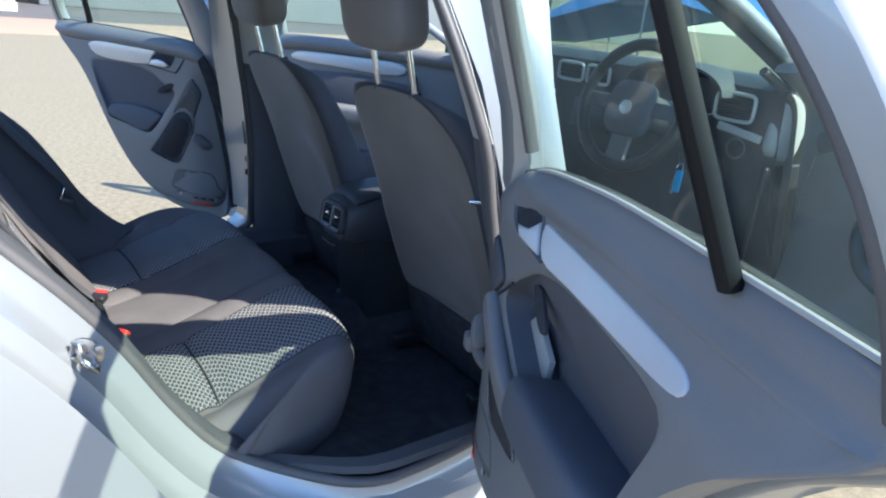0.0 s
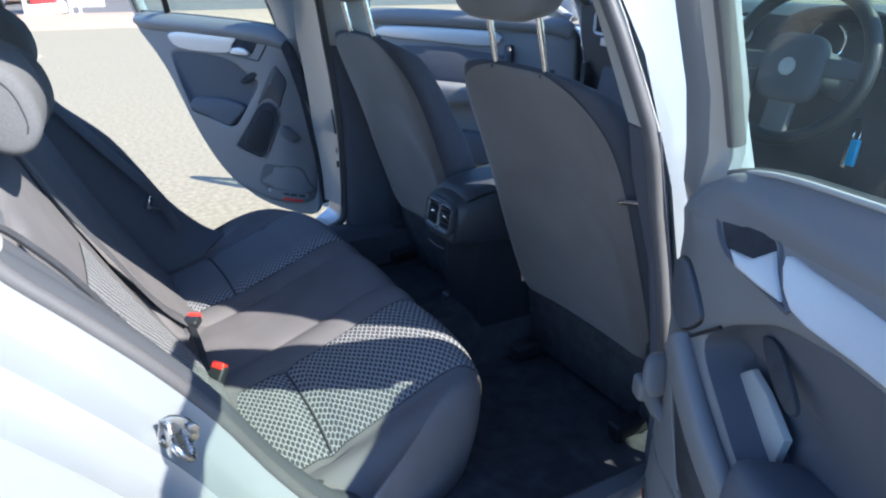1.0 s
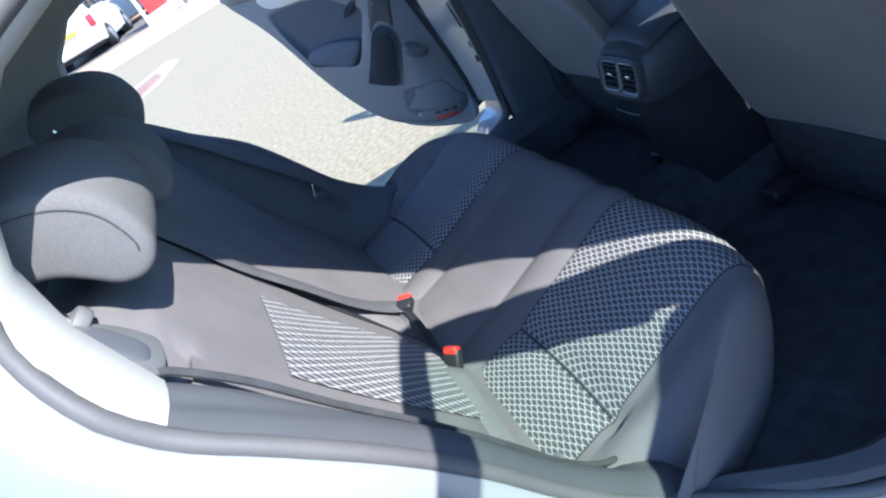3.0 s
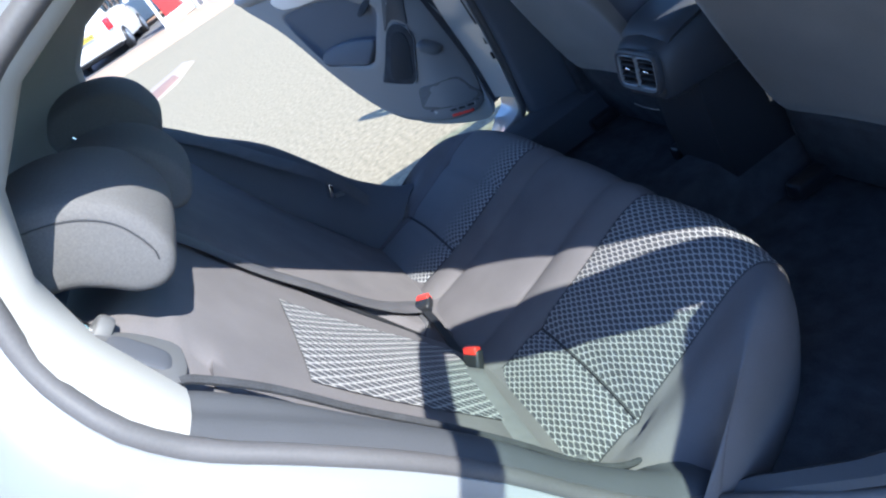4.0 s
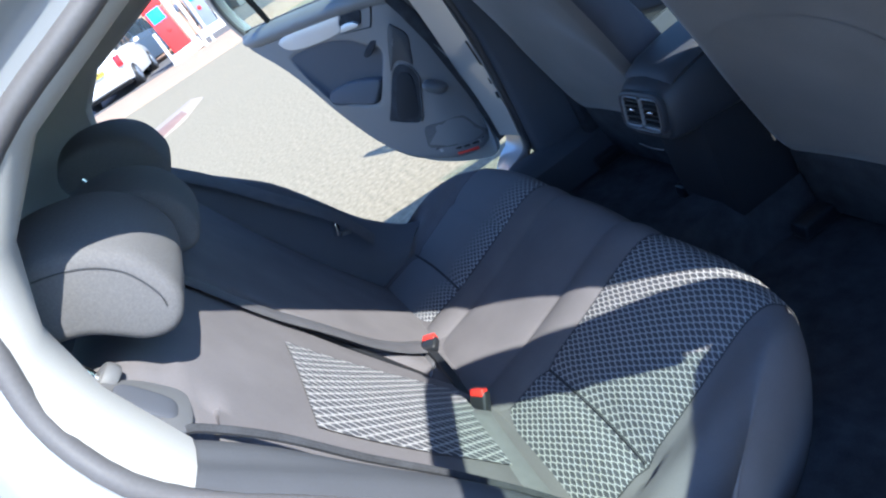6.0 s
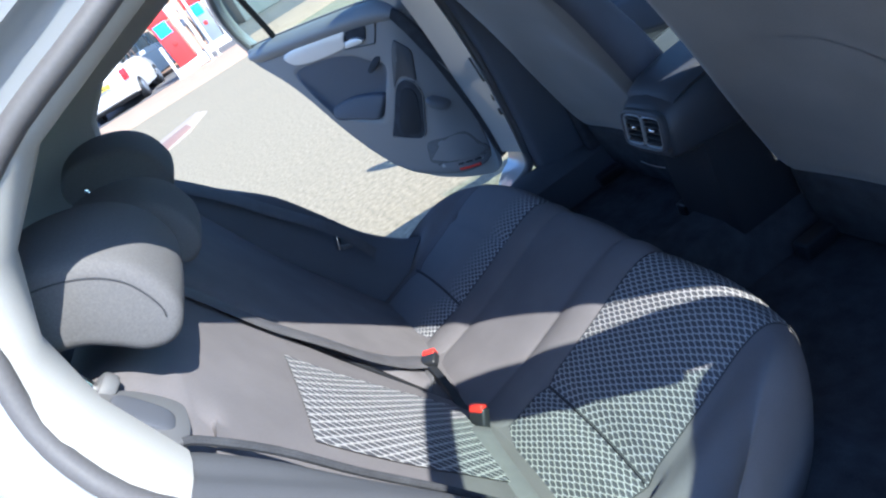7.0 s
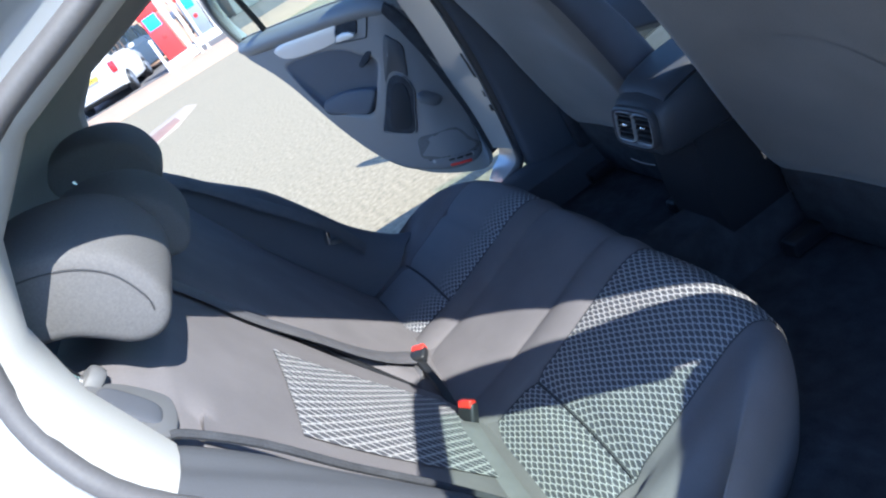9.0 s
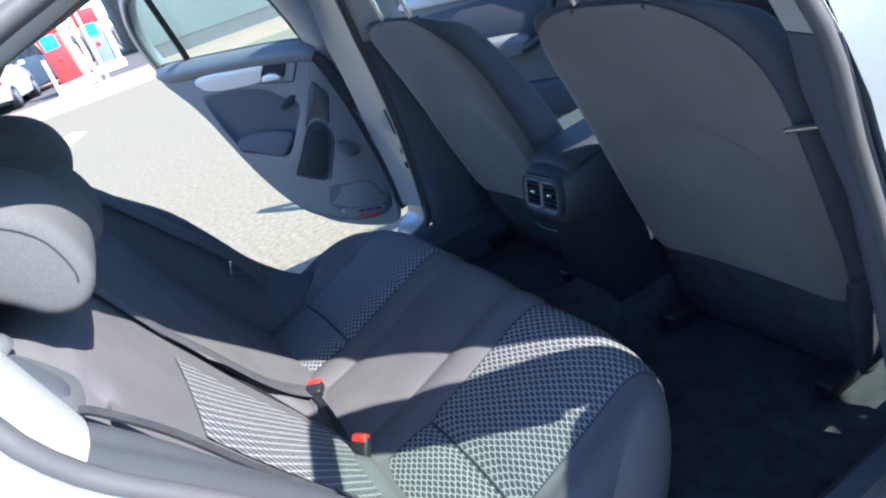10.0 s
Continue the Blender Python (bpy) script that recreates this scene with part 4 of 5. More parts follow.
# vent frame: own x across, own y up, own z towards the rear
for px in (-0.037, 0.037):
    ring = [VENT @ V(px + 0.036 * math.copysign(abs(math.cos(q)) ** 0.35, math.cos(q)), 0.040 * math.copysign(abs(math.sin(q)) ** 0.3, math.sin(q)), 0.010) for q in [2 * math.pi * k / 36 for k in range(36)]]
    part("vent_rim", tube(ring, 0.0028, 0.004, up=tuple(VENT.to_3x3() @ V(0, 0, 1)), sides=8, closed=True), VENT_RIM, console, "satin rim of the air vent")
hood = [(0.080 * math.copysign(abs(math.cos(q)) ** 0.4, math.cos(q)), 0.049 * math.copysign(abs(math.sin(q)) ** 0.4, math.sin(q))) for q in [2 * math.pi * k / 48 for k in range(48)]]
part("vent_surround", tube([VENT @ V(x, y, 0.006) for x, y in hood], 0.007, 0.009, up=tuple(VENT.to_3x3() @ V(0, 0, 1)), sides=8, closed=True), CONSOLE, console)
part("vent_box", rbox(0.146, 0.082, 0.006, 0.001, m=VENT @ pose(0, 0, -0.004)), BLACK, console)
for px in (-0.037, 0.037):
    for k in range(5):
        part("vent_slat", rbox(0.064, 0.003, 0.012, 0.001, m=VENT @ pose(px, -0.030 + 0.015 * k, 0.006, 25)), BLACK, console)
    part("vent_slider", rbox(0.018, 0.008, 0.010, 0.002, m=VENT @ pose(px, 0.003, 0.010)), CHROME, console, "bright vent slider")
part("console_lip", tube([VENT @ V(t * 0.05, -0.100 - 0.004 * (1 - t * t), 0.004) for t in [k / 8 for k in range(-8, 9)]], 0.0015, sides=6), TRIM_GREY, console)

# ---------------------------------------------------------------- doors


def door_matrix(origin, along, side):
    """Own x runs along the door from its hinge, own y up, own z towards the cabin."""
    ex, ey = along
    m = Matrix(((ex, 0, ey, origin[0]), (ey, 0, -ex, origin[1]), (0, 1, 0, 0), (0, 0, 0, 1)))
    if side > 0:
        m = Matrix.Diagonal((1, -1, 1, 1)) @ m
    return m


def seat_on(bm, m):
    bm.transform(m)
    return bm


REAR_TRIM = [(0.03, 0.415), (0.0, 0.47), (-0.005, 0.60), (-0.005, 0.80), (0.005, 0.90), (0.035, 0.965), (0.09, 1.005), (0.20, 1.025), (0.50, 1.038), (0.80, 1.042), (0.905, 1.040), (0.92, 1.018), (0.875, 0.965), (0.79, 0.895), (0.715, 0.81), (0.65, 0.71), (0.59, 0.62), (0.52, 0.535), (0.44, 0.465), (0.35, 0.42), (0.22, 0.402), (0.10, 0.402)]


# the sunken field above the armrest and behind the pull bar
REAR_HOLE = [(0.190, 0.780), (0.228, 0.828), (0.288, 0.865), (0.331, 0.886), (0.381, 0.898), (0.436, 0.906), (0.56, 0.909), (0.666, 0.904), (0.70, 0.882), (0.675, 0.81), (0.625, 0.715), (0.55, 0.69), (0.42, 0.682), (0.330, 0.688), (0.257, 0.728)]
FAR_HOLE = [(0.206, 0.83), (0.269, 0.863), (0.336, 0.895), (0.453, 0.912), (0.60, 0.912), (0.672, 0.905), (0.688, 0.885), (0.66, 0.80), (0.615, 0.715), (0.60, 0.688), (0.50, 0.674), (0.40, 0.656), (0.362, 0.660), (0.333, 0.681), (0.28, 0.738)]
FAR_BIN = [(0.355, 0.588), (0.300, 0.648), (0.250, 0.706), (0.214, 0.746), (0.186, 0.766), (0.150, 0.773), (0.120, 0.757), (0.110, 0.728), (0.114, 0.700), (0.150, 0.640), (0.194, 0.572), (0.225, 0.560), (0.300, 0.572)]
FAR_GRIP = [(0.216, 0.756), (0.165, 0.835), (0.118, 0.896), (0.098, 0.886), (0.074, 0.848), (0.090, 0.800), (0.108, 0.758), (0.120, 0.770), (0.150, 0.784), (0.186, 0.776)]
GRILLE = material("speaker_grille", (0.115, 0.113, 0.112), rough=0.8, spread=0.3, scale=160, fine=500, bump=0.5, depth=0.001, spec=0.2)
GRIP = material("pale_grip_lining", (0.30, 0.31, 0.31), rough=0.6, spread=0.08, bump=0.1)


def reach(outline, mid, angle):
    """Where a ray from a middle point leaves an outline."""
    dx, dy = math.cos(angle), math.sin(angle)
    best = 0.0
    for (x0, y0), (x1, y1) in zip(outline, outline[1:] + outline[:1]):
        ex, ey = x1 - x0, y1 - y0
        den = dx * ey - dy * ex
        if abs(den) < 1e-12:
            continue
        t = ((x0 - mid[0]) * ey - (y0 - mid[1]) * ex) / den
        u = ((x0 - mid[0]) * dy - (y0 - mid[1]) * dx) / den
        if t > 0 and -1e-9 <= u <= 1 + 1e-9:
            best = max(best, t)
    return (mid[0] + dx * best, mid[1] + dy * best)


SLOPED = ("rear_door", "door_shoulder", "silver_strip", "handle_surround", "handle_recess", "door_handle", "belt_strip")


def lean_w(z):
    return 0.37 * max(0.0, z - 1.03)


def rear_door(side):
    m = door_matrix((0.10, -0.80), (-0.428, -0.904), side)

    def put(name, bm, mat, parent, lab="", sharp=0.75):
        for v in bm.verts:
            # the trim rolls back towards the hinge
            if v.co.x < 0.15 and v.co.z > -0.05 and v.co.y < 0.97 and name not in ("check_strap", "check_stop"):
                v.co.z -= 0.05 * ((0.15 - v.co.x) / 0.15) ** 2 * min(1.0, (0.97 - v.co.y) / 0.08)
        if not far and name in SLOPED:
            # the upper trim slopes back from the strip to the glass
            for v in bm.verts:
                up = v.co.y - 0.900
                lim = max(0.016 - 0.80 * min(up, 0.053) - 0.15 * max(0.0, min(up, 0.088) - 0.053) - 2.0 * max(0.0, up - 0.088), -0.055)
                if v.co.y > 0.900 and v.co.z > lim:
                    v.co.z = lim + (v.co.z - lim) * 0.35
        return part(name, seat_on(bm, m), mat, parent, lab, sharp)
    far = side > 0
    edge_in = [(0.03, 0.415), (0.0, 0.47), (0.0, 0.60), (0.020, 0.78), (0.045, 0.90), (0.078, 0.948), (0.122, 0.978), (0.20, 0.998), (0.33, 1.018)]
    outline = [(p.x, p.y) for p in curve_points([(a, b, 0) for a, b in (REAR_TRIM if far else edge_in + REAR_TRIM[8:])], 3, True)]
    hole = [(p.x, p.y) for p in curve_points([(a, b, 0) for a, b in (FAR_HOLE if far else REAR_HOLE)], 4, True)]
    mid = (0.43, 0.80)
    turns = [2 * math.pi * k / 120 for k in range(120)]
    outer, inner_ring = [reach(outline, mid, a) for a in turns], [reach(hole, mid, a) for a in turns]

    def towards(f, w, base=inner_ring):
        return [V(mid[0] + (p[0] - mid[0]) * f, mid[1] + (p[1] - mid[1]) * f, w((p[0] - mid[0]) * f + mid[0], (p[1] - mid[1]) * f + mid[1]) if callable(w) else w) for p in base]

    def sunk(s_, z):
        """The insert leans back from its upper edge to the armrest, and is deep behind the pull bar."""
        deep = 0.004 + (0.018 if far else 0.056) * min(1.0, max(0.0, (0.90 - z) / 0.15))
        if far:
            return -deep
        return -max(deep, 0.065 * min(1.0, max(0.0, (0.40 - s_) / 0.06)) if z < 0.80 else 0.0)
    blend = [[o + (i - o) * t for o, i in zip(towards(1, 0, outer), towards(1, 0))] for t in (0.04, 0.12, 0.2, 0.3, 0.4, 0.5, 0.6, 0.7, 0.8, 0.9, 0.97, 1.0)]
    rows = [towards(0.98, -0.055, outer), towards(1.0, -0.05, outer), towards(1.0, -0.014, outer), towards(0.995, -0.005, outer)] + blend
    for r in rows[-1:]:
        for v in r:
            v.z = -0.004
    d = put("rear_door", sheet(rows, wrap=True), TRIM_SOFT, car, "open rear door with dark trim, silver strip and glass", 1.0)
    lower = [towards(1.0, -0.004), towards(0.985, lambda s_, z: sunk(s_, z) * 0.75), towards(0.96, sunk), towards(0.85, sunk), towards(0.6, sunk), towards(0.3, sunk), towards(0.05, sunk), towards(0.001, sunk)]
    put("insert_panel", sheet(lower, wrap=True, cap=False), TRIM, d, "darker sunken insert panel", 1.2)
    skin = [(p[0] * 1.0 + (0.012 if p[0] > 0.4 else -0.005), min(p[1], 0.985) - (0.05 if p[1] < 0.5 else 0.0)) for p in outline]
    put("outer_skin", plate(skin, 0.020 if far else 0.06, 0.006, pose(0, 0, -0.055 if far else -0.070)), PAINT, d, "silver painted door shell")
    # shoulder under the window
    if far:
        sh = curve_points([(0.03, 0.955, -0.014), (0.09, 0.992, -0.006), (0.22, 1.008, 0.0), (0.50, 1.016, 0.002), (0.78, 1.020, 0.002), (0.91, 1.018, -0.006)], 6)
    else:
        sh = curve_points([(0.085, 0.925, -0.012), (0.125, 0.958, -0.006), (0.22, 0.984, 0.0), (0.35, 1.000, 0.001), (0.50, 1.012, 0.002), (0.78, 1.020, 0.002), (0.91, 1.018, -0.006)], 6)
    rows = []
    for k, p in enumerate(sh):
        t = k / (len(sh) - 1)
        f = 0.55 + 0.45 * min(1.0, t * 5, (1 - t) * 8)
        rows.append([V(p.x, p.y + dz * f, p.z + dw * f) for dz, dw in ((0.022, -0.045), (0.027, -0.022), (0.022, -0.004), (0.010, 0.010), (-0.006, 0.017), (-0.020, 0.015), (-0.032, 0.007), (-0.040, -0.002), (-0.04, -0.03))])
    put("door_shoulder", sheet(rows), TRIM_SOFT, d, "", 1.2)
    put("belt_strip", tube([V(p.x, p.y + 0.027, p.z - 0.026) for p in sh[6:]], 0.005, sides=8), RUBBER, d)
    # pale tube paints the lit sheen along the rubber belt seal
    put("belt_sheen", tube([V(p.x, p.y + 0.026, p.z - 0.038) for p in sh[6:]], 0.0035, sides=8), TRIM_PALE, d)
    # silver strip and handle
    strip = [(0.300, 0.950), (0.362, 0.953), (0.521, 0.953), (0.662, 0.950), (0.708, 0.945), (0.722, 0.934), (0.704, 0.924), (0.601, 0.920), (0.454, 0.917), (0.350, 0.916)]
    if far:
        strip = [(0.345, 0.927), (0.318, 0.955), (0.300, 0.983), (0.45, 0.988), (0.60, 0.986), (0.668, 0.978), (0.690, 0.962), (0.655, 0.934), (0.60, 0.925), (0.515, 0.921)]
    strip = [(p.x, p.y) for p in curve_points([(a, b, 0) for a, b in strip], 3, True)]
    put("silver_strip", plate(strip, 0.012, 0.003, pose(0, 0, 0.008), 3), SILVER, d, "satin silver trim strip")
    rim = [(0.156, 0.950), (0.170, 0.934), (0.217, 0.918), (0.309, 0.912), (0.346, 0.912), (0.303, 0.938), (0.274, 0.959), (0.213, 0.963)]
    cup = [(0.164, 0.951), (0.177, 0.937), (0.220, 0.921), (0.304, 0.916), (0.297, 0.934), (0.264, 0.959), (0.207, 0.959)]
    lever = [(0.219, 0.924), (0.242, 0.927), (0.261, 0.930), (0.271, 0.938), (0.283, 0.948), (0.303, 0.934), (0.334, 0.916), (0.287, 0.914), (0.244, 0.914)]
    if far:
        rim = [(0.140, 0.972), (0.150, 0.980), (0.20, 0.985), (0.285, 0.985), (0.312, 0.958), (0.340, 0.926), (0.330, 0.921), (0.26, 0.915), (0.200, 0.911), (0.185, 0.918)]
        cup = [(0.196, 0.970), (0.240, 0.978), (0.286, 0.980), (0.305, 0.960), (0.330, 0.931), (0.28, 0.930), (0.228, 0.932), (0.212, 0.945)]
        lever = [(0.226, 0.934), (0.250, 0.947), (0.285, 0.950), (0.312, 0.946), (0.332, 0.926), (0.28, 0.926), (0.238, 0.926)]
    put("handle_surround", tube(curve_points([(a, b, 0.002) for a, b in rim], 4, True), 0.002 if far else 0.003, sides=8, closed=True), BLACK if far else TRIM, d)
    # flat dark plate laid on the trim for the handle's recess
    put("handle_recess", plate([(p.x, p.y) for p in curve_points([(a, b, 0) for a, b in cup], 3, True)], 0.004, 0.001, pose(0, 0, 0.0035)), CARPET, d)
    put("door_handle", plate(lever, 0.010, 0.003, pose(0, 0, 0.012)), SILVER, d, "silver inner door handle")
    oval = [(0.310, 0.862), (0.335, 0.868), (0.375, 0.850), (0.402, 0.832), (0.392, 0.822), (0.350, 0.836)]
    ox, oz, ow, ot = (-0.105, 0.0, 0.002, 0) if far else (-0.02, -0.012, -0.016, -18)
    put("window_switch", plate([(p.x + ox, p.y + oz) for p in curve_points([(a, b, 0) for a, b in oval], 3, True)], 0.006, 0.002, pose(0, 0, ow, ot) if far else pose(0, 0.86, ow, ot) @ pose(0, -0.86, 0)), CARPET, d)
    # armrest ledge, and the cap of the pull bar
    ledge = [(p.x, p.y) for p in curve_points([(0.290, 0.735, 0), (0.36, 0.752, 0), (0.46, 0.757, 0), (0.575, 0.744, 0), (0.608, 0.722, 0), (0.594, 0.694, 0), (0.50, 0.680, 0), (0.40, 0.663, 0), (0.364, 0.666, 0), (0.337, 0.686, 0)], 3, True)]
    arm = plate(ledge, 0.03, 0.010, pose(0, 0.71, 0.006, -9) @ pose(0, -0.71, 0), 3) if far else pad(0.31, 0.085, 0.115, 0.42, m=pose(0.48, 0.692, -0.020, -10, 0, 2), nu=36, nv=20)
    put("armrest", arm, TRIM, d, "soft dark armrest", 1.2)
    ov = [(p.x, p.y) for p in curve_points([(0.062, 0.838, 0), (0.098, 0.862, 0), (0.133, 0.865, 0), (0.178, 0.828, 0), (0.180, 0.808, 0), (0.140, 0.778, 0), (0.112, 0.782, 0), (0.066, 0.815, 0)], 4, True)]
    if not far:
        put("pull_bar_cap", plate(ov, 0.010, 0.003, pose(0, 0, 0.007)), TRIM, d, "flat blue-grey cap on the pull bar")
    bar = curve_points([(0.140, 0.760, 0.006), (0.195, 0.722, 0.010), (0.25, 0.690, 0.012), (0.305, 0.662, 0.010), (0.355, 0.640, 0.004)], 6)
    if not far:
        put("pull_bar", tube(bar, 0.026, 0.014, up=(0, 0, 1), sides=14, power=0.6), TRIM_SOFT, d)
        put("cap_edge", tube([V(a, b, 0.001) for a, b in ov], 0.003, sides=6, closed=True), BLACK, d)
    if not far:
        put("bar_seam", tube([V(0.127, 0.756, -0.002), V(0.17, 0.785, 0.0), V(0.228, 0.828, 0.0)], 0.0028, sides=6), BLACK, d)
    if not far:
        put("grip_lining", plate([(0.200, 0.742), (0.238, 0.775), (0.275, 0.765), (0.325, 0.738), (0.315, 0.69), (0.262, 0.70)], 0.010, 0.004, pose(0, 0, -0.042)), GRIP, d, "pale grey lining inside the pull grip")
    # bottle bin, a flat dark plate painting in its hollow's shade, and speaker
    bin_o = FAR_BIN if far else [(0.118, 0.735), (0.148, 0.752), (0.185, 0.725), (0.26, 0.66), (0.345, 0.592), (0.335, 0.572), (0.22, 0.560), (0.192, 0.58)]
    put("bottle_bin", plate(bin_o, 0.004, 0.001, pose(0, 0, 0.004)), CARPET, d, "bottle bin, its shaded depth a flat dark plate")
    rim2 = curve_points([(a, b, 0.004) for a, b in bin_o], 4, True)
    put("bin_rim", tube(rim2, 0.0015, sides=8, closed=True), TRIM_SOFT, d)
    if far:
        # darker plates colour in the shade deep in the bin and behind the grip
        put("bin_shade", plate([(p.x, p.y) for p in curve_points([(0.300, 0.60, 0), (0.235, 0.69, 0), (0.195, 0.735, 0), (0.160, 0.745, 0), (0.135, 0.725, 0), (0.150, 0.675, 0), (0.200, 0.590, 0), (0.25, 0.580, 0)], 3, True)], 0.003, 0.001, pose(0, 0, 0.0052)), SHADED_PLASTIC, d)
        put("grip_shade", plate([(p.x, p.y) for p in curve_points([(a, b, 0) for a, b in FAR_GRIP], 3, True)], 0.004, 0.0015, pose(0, 0, 0.003)), CONSOLE, d, "flat dark plate for the shade in the pull grip")
        put("bin_knob", pad(0.034, 0.075, 0.04, 0.7, m=pose(0.070, 0.668, 0.010, 0, 0, -52)), TRIM_GREY, d)
    else:
        put("bin_knob", pad(0.030, 0.065, 0.04, 0.7, m=pose(0.085, 0.670, 0.012, 0, 0, 25)), TRIM_GREY, d)
    spk = [(0.006, 0.453), (0.022, 0.50), (0.046, 0.545), (0.12, 0.545), (0.205, 0.538), (0.232, 0.50), (0.236, 0.455), (0.12, 0.450)]
    put("speaker_grille", plate([(p.x, p.y) for p in curve_points([(a, b, 0) for a, b in spk], 3, True)], 0.005, 0.0015, pose(0, 0, 0.0012)), GRILLE, d, "dark perforated speaker cover")
    put("grille_slot", rbox(0.20, 0.004, 0.002, 0.0008, m=pose(0.115, 0.4475, 0.0022)), BLACK, d)
    put("door_sticker", rbox(0.17, 0.012, 0.002, 0.0005, m=pose(0.115, 0.440, 0.0012)), TRIM_PALE, d, "small pale sticker with dark marks")
    for k in range(3):
        put("sticker_mark", rbox(0.022, 0.007, 0.002, 0.0004, m=pose(0.045 + 0.032 * k, 0.440, 0.003)), BLACK, d)
    put("red_reflector", rbox(0.08, 0.010, 0.006, 0.002, m=pose(0.085, 0.419, 0.001)), RED, d, "small red reflector")
    # window frame, divider and glass
    fr = [(0.14, 1.32), (0.175, 1.382), (0.26, 1.398), (0.42, 1.398), (0.58, 1.372), (0.72, 1.325), (0.82, 1.262), (0.88, 1.19), (0.912, 1.11), (0.915, 1.03)]
    frame_path = [V(p.x, p.y, lean_w(p.y) - 0.045) for p in curve_points([(a, b, 0) for a, b in fr], 4)]
    put("window_frame", tube(frame_path, 0.020, 0.026, up=(0, 0.2, 1), sides=12, power=0.6), PAINT, d, "silver window frame")
    inner = [V(p.x + (0.545 - p.x) * 0.045, p.y - (0.024 if p.y > 1.3 else 0.006), p.z + 0.018) for p in frame_path]
    put("frame_trim", tube(inner, 0.009, 0.009, up=(0, 0.2, 1), sides=10), RUBBER, d)
    rows = []
    for z, a, b in ((0.86, -0.030, 0.09 if far else 0.045), (0.95, -0.030, 0.105 if far else 0.086), (1.00, -0.026, 0.112 if far else 0.104), (1.08, -0.014, 0.122), (1.16, 0.004, 0.135), (1.24, 0.026, 0.150), (1.32, 0.050, 0.165), (1.38, 0.085, 0.175), (1.40, 0.11, 0.180)):
        w = lean_w(z)
        rows.append([V(a + 0.012, z, w - 0.095), V(a + 0.004, z, w - 0.04), V((a + b) / 2, z, w - 0.012), V(b - 0.015, z, w - 0.020), V(b, z, w - 0.045), V(b - 0.01, z, w - 0.066)])
    put("front_frame", sheet(rows, wrap=True, cap=True), PAINT, d, "broad silver front member of the window frame")
    put("glass_run", tube([V(b, z, lean_w(z) - 0.040) for z, b in ((1.02, 0.117), (1.10, 0.128), (1.2, 0.146), (1.30, 0.166), (1.37, 0.185))], 0.009, 0.012, up=(0, 0, 1), sides=8), RUBBER, d)
    put("window_divider", tube([V(0.711 - 0.23 * (z - 1.045), z, lean_w(z) - 0.030) for z in ((1.02 if far else 1.030), 1.08, 1.15, 1.25, 1.35)], 0.0125, 0.010, up=(0, 0, 1), sides=10, power=0.7), GLOSS_BLACK, d, "black window divider bar")
    left = [(0.115, 1.02) if far else (0.100, 0.965), (0.165, 1.30), (0.26, 1.390), (0.42, 1.392), (0.58, 1.365), (0.645, 1.345), (0.713, 1.02)]
    rt = [(0.716, 1.02), (0.648, 1.343), (0.722, 1.32), (0.815, 1.258), (0.872, 1.19), (0.896, 1.10), (0.896, 1.02)]
    for o in (left, rt):
        bm = bmesh.new()
        bm.faces.new([bm.verts.new((a, b, lean_w(b) - 0.050)) for a, b in o])
        put("window_glass", bm, GLASS, d, "green-tinted side glass")
    # rubber-faced front end, check strap and hinges at the pillar
    if far:
        edge = [(-0.018, 0.412), (-0.002, 0.60), (0.030, 0.80), (0.056, 0.90), (0.072, 0.967), (0.046, 0.988), (0.021, 0.966), (-0.009, 0.812), (-0.075, 0.604), (-0.105, 0.50), (-0.092, 0.448)]
        put("front_seal", plate(edge, 0.012, 0.003, pose(0, 0, 0.006)), CARPET, d)
    else:
        put("front_end", rbox(0.026, 0.28, 0.125, 0.006, m=pose(-0.006, 0.58, -0.080)), TRIM_GREY, d, "grey front end of the door")
    if side < 0:
        put("check_strap", tube([V(0.085, 0.64, 0.012), V(0.10, 0.615, 0.0), V(0.115, 0.585, -0.03)], 0.012, 0.010, sides=8, power=0.6), TRIM_GREY, d)
        put("check_stop", rbox(0.032, 0.036, 0.036, 0.008, m=pose(0.079, 0.645, 0.012)), TRIM_GREY, d, "grey rubber door stop")
    return d


for side in (-1, 1):
    rear_door(side)

FRONT_TRIM = [(0.0, 0.36), (-0.01, 0.60), (0.0, 0.90), (0.04, 1.0), (0.20, 1.03), (0.60, 1.03), (1.00, 1.03), (1.07, 1.0), (1.08, 0.85), (1.075, 0.55), (1.05, 0.42), (0.98, 0.36), (0.5, 0.33)]


